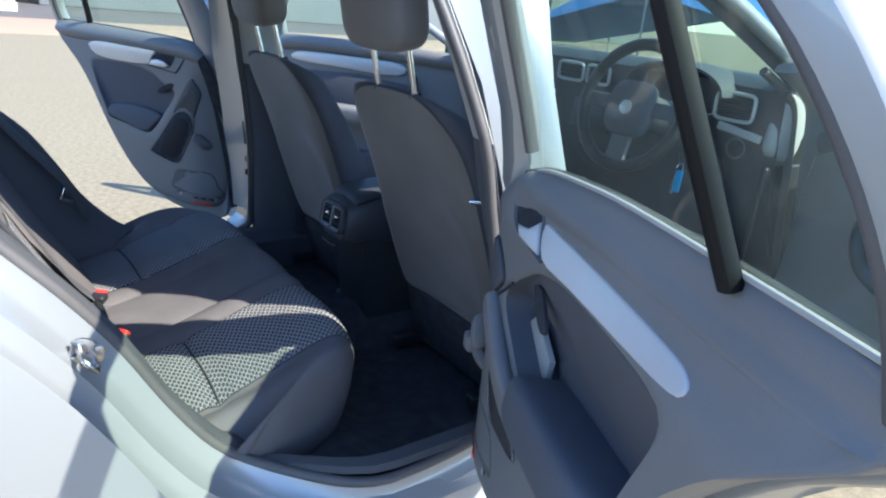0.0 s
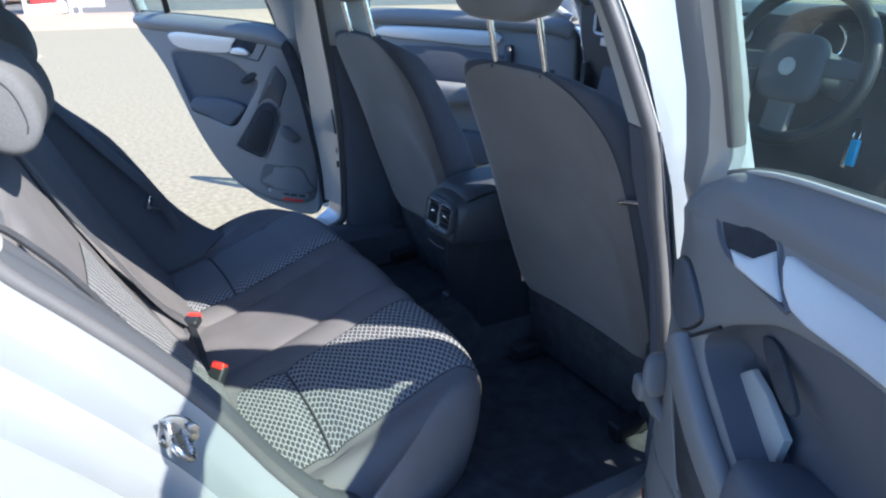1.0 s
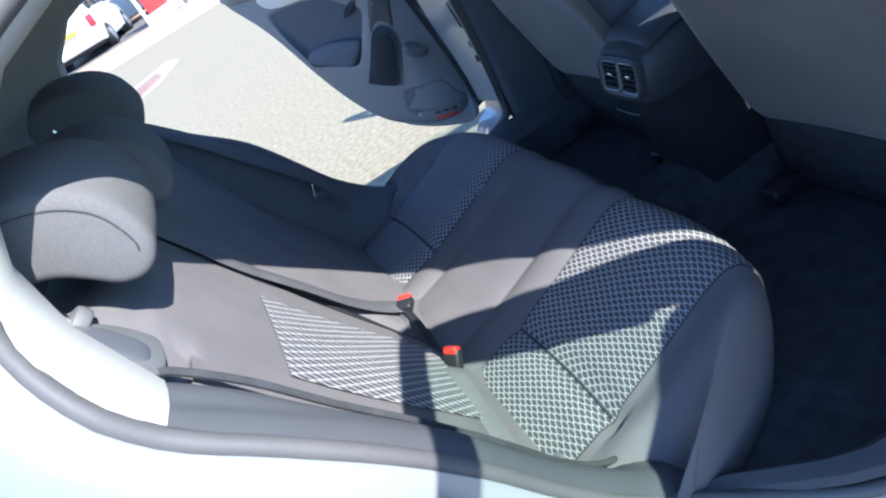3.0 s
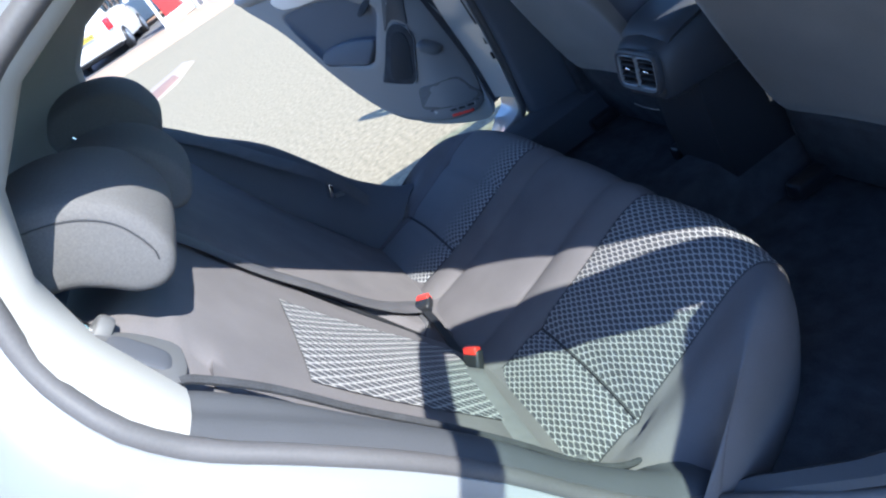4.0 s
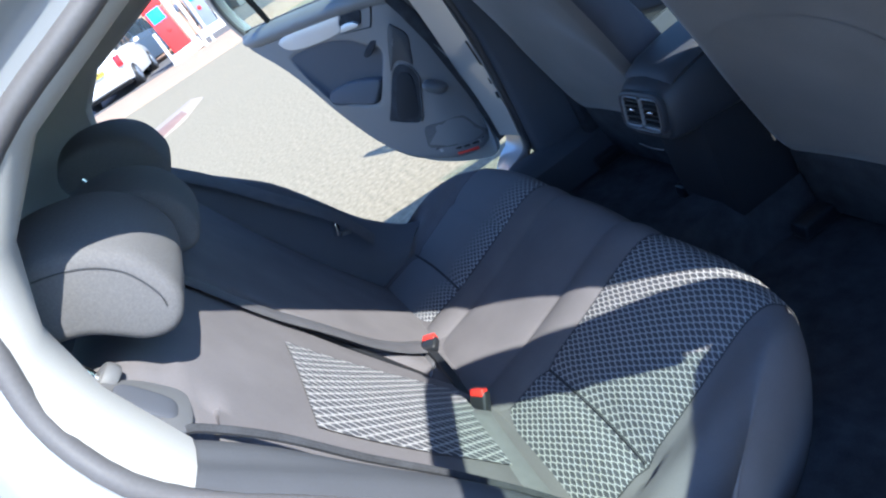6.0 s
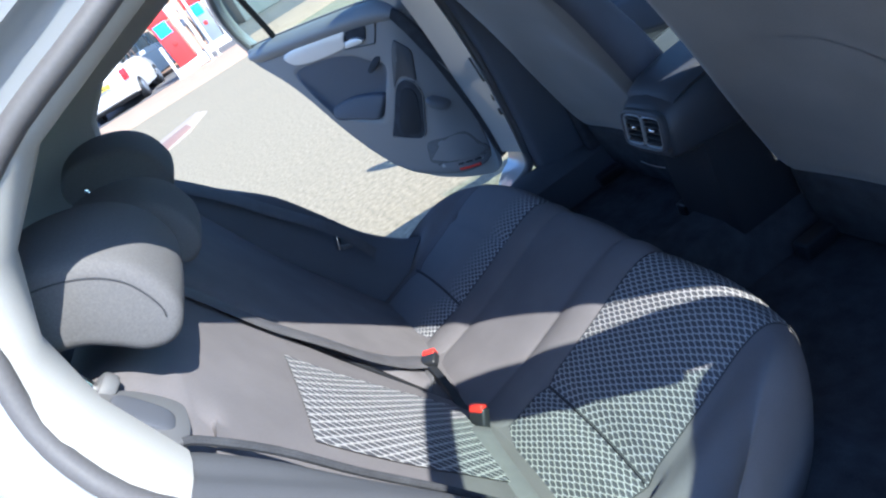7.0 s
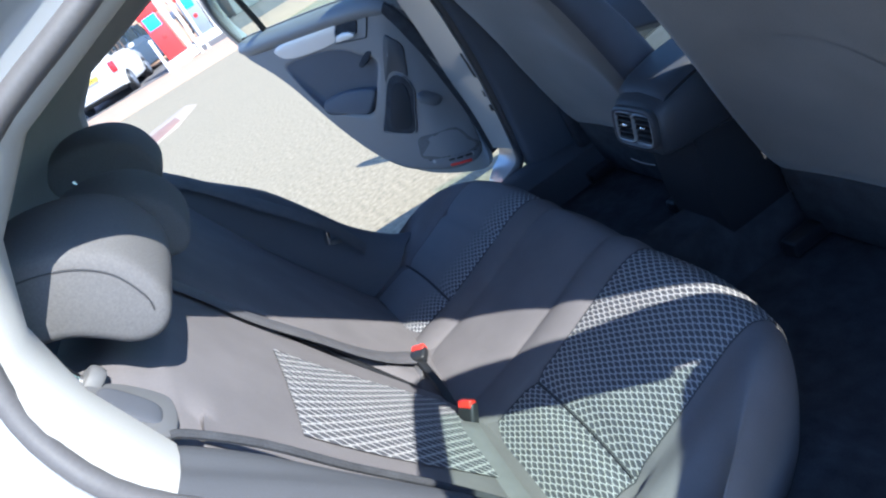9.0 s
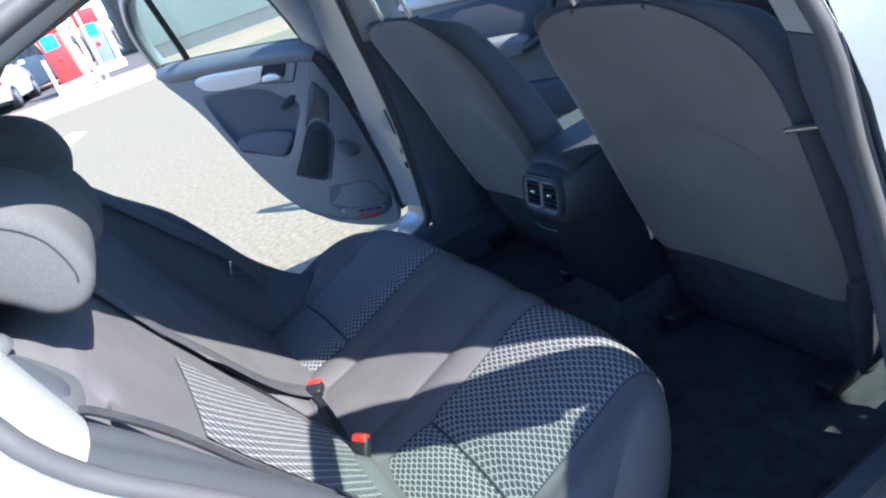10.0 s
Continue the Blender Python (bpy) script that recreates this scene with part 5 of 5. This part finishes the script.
def front_door(side):
    m = door_matrix((1.30, -0.80), (-0.40, -0.917) if side < 0 else (-0.53, -0.848), side)

    def put(name, bm, mat, parent, lab="", sharp=0.75):
        return part(name, seat_on(bm, m), mat, parent, lab, sharp)
    outline = [(p.x, p.y) for p in curve_points([(a, b, 0) for a, b in FRONT_TRIM], 3, True)]
    d = put("front_door", plate(outline, 0.055, 0.016, pose(0, 0, 0), 3), TRIM_SOFT, car, "open front door with dark trim and a silver strip")
    skin = [(p[0], min(p[1], 0.985) - (0.05 if p[1] < 0.5 else 0)) for p in outline]
    put("outer_skin", plate(skin, 0.08, 0.012, pose(0, 0, -0.056)), PAINT, d, "silver painted door shell")
    sh = curve_points([(0.03, 0.97, -0.01), (0.12, 0.995, 0.0), (0.5, 1.005, 0.004), (0.95, 1.005, 0.004), (1.05, 0.99, -0.006)], 6)
    put("door_shoulder", tube(sh, 0.036, 0.03, up=(0, 0, 1), sides=14), TRIM_SOFT, d)
    strip = [(0.36, 0.955), (0.60, 0.965), (0.90, 0.962), (0.98, 0.945), (0.96, 0.915), (0.70, 0.905), (0.38, 0.90)]
    put("silver_strip", plate([(p.x, p.y) for p in curve_points([(a, b, 0) for a, b in strip], 3, True)], 0.014, 0.006, pose(0, 0, 0.016), 3), SILVER, d, "satin silver trim strip")
    put("insert_panel", plate([(0.30, 0.70), (0.30, 0.86), (0.60, 0.885), (0.98, 0.87), (1.0, 0.70)], 0.005, 0.002, pose(0, 0, 0.0035)), TRIM, d)
    put("armrest", pad(0.5, 0.10, 0.12, 0.5, m=pose(0.66, 0.68, 0.02)), TRIM_SOFT, d)
    put("door_bin", rbox(0.75, 0.15, 0.07, 0.02, m=pose(0.55, 0.44, 0.02)), TRIM, d)
    bar = curve_points([(0.30, 0.90, 0.0), (0.29, 0.80, 0.045), (0.34, 0.71, 0.06), (0.45, 0.66, 0.04)], 6)
    put("pull_bar", tube(bar, 0.02, 0.026, up=(0, 0, 1), sides=12), BLACK, d)
    fr = [(0.05, 1.02), (0.30, 1.17), (0.55, 1.30), (0.75, 1.365), (0.95, 1.375), (1.06, 1.34), (1.075, 1.20), (1.078, 1.02)]
    path = [V(p.x, p.y, lean_w(p.y) - 0.045) for p in curve_points([(a, b, 0) for a, b in fr], 4)]
    put("window_frame", tube(path, 0.020, 0.024, up=(0, 0.2, 1), sides=12, power=0.6), PAINT, d, "silver window frame")
    bm = bmesh.new()
    bm.faces.new([bm.verts.new((a, b, lean_w(b) - 0.05)) for a, b in fr])
    put("window_glass", bm, GLASS, d, "green-tinted side glass")
    mir = put("door_mirror", pad(0.16, 0.13, 0.10, 0.55, m=pose(0.14, 1.06, -0.22)), PAINT, d, "silver door mirror")
    put("mirror_glass", rbox(0.004, 0.10, 0.085, 0.002, m=pose(0.222, 1.06, -0.22)), CHROME, mir)
    return d


for side in (-1, 1):
    front_door(side)

# ---------------------------------------------------------------- dashboard
rows = []
for x, z in ((1.64, 1.0), (1.52, 1.085), (1.38, 1.115), (1.29, 1.11), (1.235, 1.085), (1.238, 1.065), (1.25, 0.97), (1.27, 0.88), (1.30, 0.80), (1.32, 0.66), (1.40, 0.55)):
    rows.append([V(x + 0.06 * (1 - (t / 1.0) ** 2) * (1 if z > 0.9 else 0.3), 0.72 * t, z + 0.01 * (1 - t * t)) for t in [k / 12 for k in range(-12, 13)]])
dash = tagged(part("dashboard", sheet(rows), CONSOLE, None, "", 1.0), "dark plastic dashboard with silver-rimmed air vents", "dashboard")
hood = []
for x, r in ((1.19, 1.0), (1.25, 1.04), (1.34, 1.0), (1.45, 0.8)):
    hood.append([V(x, -0.36 + 0.19 * r * math.cos(a), 1.05 + 0.085 * r * math.sin(a)) for a in [math.pi * k / 16 for k in range(17)]])
part("instrument_hood", thick(sheet(hood), 0.008), TRIM, dash)
part("instrument_face", rbox(0.01, 0.34, 0.13, 0.004, m=pose(1.30, -0.36, 1.03, 0, -15)), BLACK, dash)
for d in (-0.085, 0.085):
    ring = [V(1.285, -0.36 + d + 0.052 * math.cos(a), 1.035 + 0.052 * math.sin(a)) for a in [2 * math.pi * k / 24 for k in range(24)]]
    part("dial_ring", tube(ring, 0.004, up=(1, 0, 0), sides=8, closed=True), CHROME, dash)


def dash_vent(y, z, wide, high, x):
    o = [V(x, y + wide / 2 * math.copysign(abs(math.cos(a)) ** 0.35, math.cos(a)), z + high / 2 * math.copysign(abs(math.sin(a)) ** 0.35, math.sin(a))) for a in [2 * math.pi * k / 28 for k in range(28)]]
    v = part("dash_vent", tube(o, 0.006, up=(1, 0, 0), sides=8, closed=True), SILVER, dash, "rounded air vent with a silver rim")
    part("vent_box", rbox(0.006, wide * 0.95, high * 0.95, 0.002, m=pose(x + 0.012, y, z)), BLACK, v)
    for k in range(4):
        part("vent_slat", rbox(0.012, wide * 0.9, 0.003, 0.001, m=pose(x + 0.002, y, z - high * 0.33 + high * 0.22 * k, 0, 20)), BLACK, v)


dash_vent(-0.565, 1.025, 0.13, 0.08, 1.245)
dash_vent(0.17, 1.045, 0.13, 0.065, 1.285)
dash_vent(0.035, 1.045, 0.11, 0.065, 1.29)
dash_vent(0.575, 1.025, 0.13, 0.08, 1.245)
part("light_switch", cyl(0.026, 0.02, 20, 0.004, pose(1.25, -0.60, 0.905, 0, 80)), BLACK, dash)
part("switch_ring", tube([V(1.24, -0.60 + 0.03 * math.cos(a), 0.905 + 0.03 * math.sin(a)) for a in [2 * math.pi * k / 20 for k in range(20)]], 0.003, up=(1, 0, 0), sides=6, closed=True), TRIM_GREY, dash)
part("dash_strip", rbox(0.012, 0.15, 0.025, 0.005, m=pose(1.24, -0.60, 0.955, 8)), SILVER, dash)
part("passenger_strip", rbox(0.012, 0.40, 0.03, 0.005, m=pose(1.265, 0.42, 0.955)), SILVER, dash)
part("dash_end", pad(0.16, 0.05, 0.20, 0.5, m=pose(1.33, -0.695, 0.985, 0, 12)), GRIP, dash)
part("glovebox", rbox(0.02, 0.40, 0.18, 0.015, m=pose(1.285, 0.42, 0.82, 0, 12)), TRIM, dash)
part("radio", rbox(0.01, 0.20, 0.11, 0.004, m=pose(1.27, 0.02, 0.90, 0, 10)), BLACK, dash)
for s in (-1, 1):
    part("kick_panel", rbox(0.5, 0.02, 0.5, 0.02, m=pose(1.50, s * 0.70, 0.62)), BLACK, car)

# steering wheel
WH = pose(1.005, -0.372, 1.0) @ pose(0, 0, 0, 0, -76, 0)
rim = [WH @ V(0.187 * math.cos(a), 0.187 * math.sin(a), 0) for a in [2 * math.pi * k / 48 for k in range(48)]]
wheel_rim = tagged(part("steering_wheel", tube(rim, 0.019, 0.017, up=tuple(WH.to_3x3() @ V(0, 0, 1)), sides=12, closed=True), BLACK), "black three-spoke steering wheel before the dashboard", "steering wheel")
hub = pad(0.17, 0.17, 0.05, 0.6, m=WH @ pose(-0.01, 0, 0.0))
part("airbag_cover", hub, TRIM, wheel_rim)
for a in (90, 270, 180):
    part("spoke", rbox(0.12, 0.045 if a != 180 else 0.07, 0.02, 0.006, m=WH @ pose(0, 0, 0, 0, 0, a) @ pose(0.125, 0, -0.004)), TRIM_GREY if a == 180 else TRIM, wheel_rim)
part("emblem", cyl(0.022, 0.006, 24, 0.002, WH @ pose(-0.01, 0, 0.026)), SILVER, wheel_rim, "round chrome emblem")
part("steering_column", tube([WH @ V(0, 0, -0.03), WH @ V(0, 0, -0.28)], 0.055, sides=16), TRIM, wheel_rim)
for s in (-1, 1):
    part("stalk", tube([WH @ V(0.0, s * 0.05, -0.06), WH @ V(0.01, s * 0.17, -0.05)], 0.008, 0.012, sides=8), BLACK, wheel_rim)

# key with its blue tag
key = thing("car_key", "ignition key with a bright blue tag hanging from it", "key", at=(1.13, -0.50, 0.86))
part("key_head", rbox(0.03, 0.012, 0.035, 0.004, m=pose(0, 0.005, -0.005)), BLACK, key)
ring = [V(0.016 * math.cos(a), 0, -0.03 + 0.016 * math.sin(a)) for a in [2 * math.pi * k / 20 for k in range(20)]]
part("key_ring", tube(ring, 0.0015, up=(0, 1, 0), sides=6, closed=True), CHROME, key)
part("blue_tag", rbox(0.012, 0.024, 0.068, 0.004, m=pose(0.0, 0.0, -0.075, 0, 6)), material("blue_plastic", (0.01, 0.30, 0.62), rough=0.35, bump=0.05), key, "bright blue plastic tag")
part("second_key", rbox(0.004, 0.014, 0.06, 0.001, m=pose(0.01, 0.02, -0.09, 8)), CHROME, key)

# ---------------------------------------------------------------- the forecourt
ASPHALT = material("worn_asphalt", (0.200, 0.176, 0.125), rough=0.95, spread=0.40, scale=30, fine=140, bump=0.35, depth=0.02, spec=0.2, stain=(0.5, 0.52, 0.80, (0.180, 0.160, 0.115)))
bm = bmesh.new()
bmesh.ops.create_grid(bm, x_segments=60, y_segments=60, size=600)
ground = tagged(part("ground", bm, ASPHALT), "sunlit pale worn asphalt forecourt", "ground", kind="structure")
PAVING = material("beige_paving", (0.29, 0.205, 0.142), rough=0.9, spread=0.1, scale=1.5, fine=30, bump=0.4, depth=0.006)
KERB = material("kerb_stone", (0.265, 0.225, 0.18), rough=0.9, spread=0.1, scale=2, fine=40, bump=0.3, depth=0.004)
DIRTY_RED = material("red_brown_concrete", (0.19, 0.12, 0.095), rough=0.9, spread=0.15, scale=3, fine=40, bump=0.4, depth=0.004)
tagged(part("pavement", rbox(60, 5.2, 0.02, 0.008, m=pose(-5, 16.9, 0.0, 0, 0, 3)), PAVING), "peach-coloured concrete strip before the pumps", "pavement", kind="structure")
# lane under the cars: the canopy's shadow is put into its dark colour
SHADED_GROUND = material("shaded_asphalt", (0.085, 0.08, 0.08), rough=0.9, spread=0.2, scale=0.8, fine=25, bump=0.4, depth=0.008)
tagged(part("pump_lane", rbox(60, 9, 0.02, 0.008, m=pose(-5, 24.0, 0.0, 0, 0, 3)), SHADED_GROUND), "lane under the cars, coloured dark for the canopy's shade", "road", kind="structure")
SLOT = [(-1.579, 9.245), (-1.431, 8.441), (-0.929, 9.255), (-1.001, 9.846)]
APRON = [(-1.643, 9.681), (-1.465, 8.32), (-0.973, 8.879), (-0.619, 9.924), (-0.795, 10.584)]
tagged(part("drain_channel", plate(SLOT, 0.03, 0.004, pose(0, 0, 0.014)), DIRTY_RED), "narrow red-brown drain channel set in the asphalt", "drain", kind="structure")
tagged(part("drain_apron", plate(APRON, 0.02, 0.004, pose(0, 0, 0.008)), KERB), "pale concrete patch round the drain", "pavement", kind="structure")

WHITE = material("white_enamel", (0.66, 0.65, 0.63), rough=0.4, spread=0.05, scale=2, bump=0.05)
PUMP_RED = material("pump_red", (0.65, 0.03, 0.03), rough=0.4, spread=0.06, scale=2, bump=0.05)
SCREEN = material("pump_screen_blue", (0.05, 0.32, 0.72), rough=0.3, spread=0.15, scale=6, bump=0.0)
GREY = material("grey_metal", (0.22, 0.25, 0.30), rough=0.45, metal=0.3, spread=0.1, scale=3, bump=0.05)


def pump(x, y, body, lab):
    p = thing("fuel_pump", lab, "fuel pump", "fuel pumps on the island", (x, y, 0.0))
    part("base", rbox(0.92, 0.6, 0.26, 0.03, m=pose(0.06, 0, 0.13)), WHITE, p)
    part("cabinet", rbox(0.56, 0.45, 1.22, 0.03, m=pose(0, 0, 0.83)), body, p)
    part("screen", rbox(0.40, 0.02, 0.36, 0.02, m=pose(-0.02, -0.23, 1.30)), SCREEN, p, "pale blue screen")
    part("head", rbox(0.62, 0.48, 0.45, 0.03, m=pose(0, 0, 1.68)), PUMP_RED, p)
    part("side_column", rbox(0.16, 0.40, 1.85, 0.03, m=pose(0.40, 0, 0.97)), WHITE, p)
    part("logo_disc", cyl(0.07, 0.02, 20, 0.004, pose(0.02, -0.23, 0.85, 90)), material("pump_red_dark", (0.42, 0.02, 0.02), bump=0.0), p)
    for k in range(3):
        hose = curve_points([(0.62, -0.1 + 0.1 * k, 1.5), (0.74, -0.12 + 0.1 * k, 1.1), (0.72, -0.1 + 0.1 * k, 0.5), (0.60, -0.1 + 0.1 * k, 0.7), (0.58, -0.1 + 0.1 * k, 1.1)], 5)
        part("hose", tube(hose, 0.02, sides=8), BLACK, p)
        part("nozzle", rbox(0.10, 0.05, 0.22, 0.02, m=pose(0.54, -0.1 + 0.1 * k, 1.15, 0, 20)), GREY, p)
    return p


first_pump = pump(-0.33, 19.85, PUMP_RED, "red fuel pump with a blue screen on a white base")
first_pump.rotation_euler = (0, radians(-4), 0)
pump(0.80, 23.0, GREY, "grey-blue fuel pump with a red head and black hoses")


def post(x, y, h, r, lab):
    p = thing("guard_post", lab, "post", "guard posts by the pumps", (x, y, 0.0))
    part("shaft", cyl(r, h, 16, 0.006, pose(0, 0, h / 2)), WHITE, p)
    part("foot", cyl(r * 1.8, 0.02, 16, 0.004, pose(0, 0, 0.01)), WHITE, p)


post(-0.78, 19.5, 0.95, 0.05, "white steel guard post on the island")
post(0.24, 19.5, 1.9, 0.045, "tall white steel post beside the pump")
post(0.46, 19.6, 1.9, 0.04, "tall white steel post beside the pump")

CAR_WHITE = material("white_car_paint", (0.60, 0.60, 0.59), rough=0.3, spread=0.03, scale=2, bump=0.0, coat=0.7)
CAR_SHADED = material("shaded_car_paint", (0.06, 0.09, 0.14), rough=0.3, metal=0.3, spread=0.04, scale=2, bump=0.0, coat=0.7)
CAR_GLASS = material("dark_car_glass", (0.02, 0.03, 0.04), rough=0.08, spread=0.1, bump=0.0)
LAMP_RED = material("red_lamp", (0.55, 0.02, 0.03), rough=0.2, spread=0.1, bump=0.0)
YELLOW = material("yellow_plate", (0.75, 0.58, 0.05), rough=0.5, spread=0.05, bump=0.0)
MARKS = material("plate_marks", (0.03, 0.03, 0.03), rough=0.5, bump=0.0)


def parked_car(at, turn, paint, lab, height=1.5):
    c = thing("parked_car", lab, "car", "cars parked at the pumps", at)
    c.rotation_euler = (0, 0, radians(turn))
    sx = [(-2.0, 0.45, 0.62), (-2.05, 0.35, 0.9), (-1.95, 0.30, 0.98), (-1.2, 0.25, 1.0), (1.0, 0.25, 0.98), (1.9, 0.3, 0.80), (2.05, 0.35, 0.65), (2.0, 0.4, 0.5)]
    rows = []
    for x, z0, z1 in sx:
        hw = 0.86 - 0.10 * (abs(x) / 2) ** 4
        rows.append([V(x, -hw * 0.95, z0), V(x, -hw, (z0 + z1) / 2), V(x, -hw * 0.97, z1 - 0.06), V(x, -hw * 0.88, z1), V(x, 0, z1 + 0.02), V(x, hw * 0.88, z1), V(x, hw * 0.97, z1 - 0.06), V(x, hw, (z0 + z1) / 2), V(x, hw * 0.95, z0)])
    part("body", sheet(rows, wrap=True, cap=True), paint, c, "", 0.6)
    rows = []
    for x, hw, z in ((-1.95, 0.80, 0.96), (-1.85, 0.74, 1.2), (-1.62, 0.66, height - 0.05), (-1.3, 0.64, height), (-0.2, 0.64, height + 0.02), (0.35, 0.63, height - 0.03), (1.15, 0.76, 0.97)):
        rows.append([V(x, -0.80, 0.95), V(x, -hw, z * 0.995 - 0.02), V(x, -hw * 0.8, z), V(x, 0, z + 0.01), V(x, hw * 0.8, z), V(x, hw, z * 0.995 - 0.02), V(x, 0.80, 0.95)])
    cab = part("cabin", sheet(rows, wrap=True, cap=True), paint, c, "", 0.6)
    bmw = rbox(0.02, 1.25, 0.34, 0.01, m=pose(-1.80, 0, 1.20, 0, 30))
    part("rear_window", bmw, CAR_GLASS, cab)
    for s in (-1, 1):
        for x0, x1 in ((-1.5, -0.75), (-0.68, 0.1), (0.17, 0.85)):
            part("side_window", plate([(x0, 1.02), (x1, 1.02), (min(x1, 0.55) - 0.02, height - 0.10), (x0 + 0.05, height - 0.08)], 0.02, 0.004, Matrix(((1, 0, 0, 0), (0, 0, s, 0.755 * s), (0, 1, 0, 0), (0, 0, 0, 1))) @ pose(0, 0, 0.0)), CAR_GLASS, cab)
        part("tail_lamp", rbox(0.16, 0.16, 0.30, 0.03, m=pose(-1.99, s * 0.74, 0.86)), LAMP_RED, c, "red tail lamp")
        part("door_mirror", pad(0.12, 0.18, 0.13, 0.6, m=pose(0.75, s * 0.92, 1.05)), paint, c)
        for x in (-1.25, 1.30):
            t = part("wheel", cyl(0.31, 0.20, 26, 0.03, pose(x, s * 0.76, 0.31, 90)), BLACK, c)
            part("rim", cyl(0.19, 0.21, 20, 0.01, pose(x, s * 0.765, 0.31, 90)), GREY, t)
    plate_ob = part("number_plate", rbox(0.02, 0.50, 0.115, 0.005, m=pose(-2.07, 0, 0.80)), YELLOW, c, "yellow rear plate")
    for k in range(7):
        part("plate_mark", rbox(0.006, 0.04, 0.07, 0.001, m=pose(-2.081, -0.19 + 0.063 * k, 0.80)), MARKS, plate_ob)
    part("bumper", rbox(0.12, 1.55, 0.22, 0.05, m=pose(-2.03, 0, 0.42)), BLACK if paint is CAR_SHADED else paint, c)
    part("under_tray", rbox(3.6, 1.4, 0.14, 0.04, m=pose(0, 0, 0.26)), BLACK, c)
    return c


parked_car((-2.38, 22.1, 0), 80, CAR_WHITE, "white hatchback with a yellow rear plate parked by the pumps")
# added second body: its dark paint stands in for the white car's shaded part
parked_car((-1.75, 25.2, 0), 62, CAR_SHADED, "added dark car standing in for the white car's shaded part", 1.6)

# station building and low walls behind
BRICK = material("tan_brick", (0.36, 0.24, 0.17), rough=0.9, spread=0.12, scale=1.2, fine=25, bump=0.3, depth=0.01)
RENDERED = material("grey_render", (0.15, 0.165, 0.17), rough=0.9, spread=0.08, scale=0.8, fine=20, bump=0.2, depth=0.01)
shop = thing("station_building", "long tan brick station building behind the pumps", "building", at=(-16.2, 31, 0))
part("wall", rbox(34, 6, 3.6, 0.05, m=pose(0, 0, 1.8)), BRICK, shop)
part("roof", rbox(35, 7, 0.3, 0.05, m=pose(0, 0, 3.75)), GREY, shop)
for k in range(6):
    w = part("window", rbox(2.2, 0.06, 1.5, 0.02, m=pose(-13 + 5.2 * k, -3.0, 1.7)), WHITE, shop)
    part("pane", rbox(2.0, 0.06, 1.3, 0.01, m=pose(-13 + 5.2 * k, -3.02, 1.7)), CAR_GLASS, w)

# blue tent canopy far ahead of the car, seen through the windscreen
BLUE_CLOTH = material("blue_canvas", (0.05, 0.16, 0.42), rough=0.7, spread=0.12, scale=1.5, fine=30, bump=0.2, depth=0.004)
tent = thing("canopy_tent", "blue canvas canopy on steel legs beyond the forecourt", "tent", at=(11.0, 6.0, 0))
rows = []
for u in [k / 10 for k in range(-10, 11)]:
    rows.append([V(2.2 * w * (1 - 0.3 * abs(u)), 5.0 * u, 1.75 - 1.05 * abs(u) + 1.3 * (1 - abs(u) ** 1.5) * (1 - abs(w) ** 1.5)) for w in [k / 6 for k in range(-6, 7)]])
part("canvas", thick(sheet(rows), 0.02), BLUE_CLOTH, tent)
for u in (-0.8, 0.0, 0.8):
    for w in (-1, 1):
        h = 1.75 - 1.05 * abs(u)
        part("leg", cyl(0.02, h, 10, 0.004, pose(2.15 * w * (1 - 0.3 * abs(u)), 5.0 * u, h / 2)), GREY, tent)

# long grey workshop beside it
works = thing("workshop_building", "long grey rendered workshop with dark windows", "building", at=(19.5, 32, 0))
part("wall", rbox(34, 7, 4.2, 0.05, m=pose(0, 0, 2.1)), RENDERED, works)
part("roof", rbox(35, 8, 0.3, 0.05, m=pose(0, 0, 4.35)), GREY, works)
for k in range(6):
    w = part("window", rbox(2.2, 0.06, 1.3, 0.02, m=pose(-13 + 5.2 * k, -3.5, 2.3)), GREY, works)
    part("pane", rbox(2.0, 0.06, 1.1, 0.01, m=pose(-13 + 5.2 * k, -3.52, 2.3)), CAR_GLASS, w)
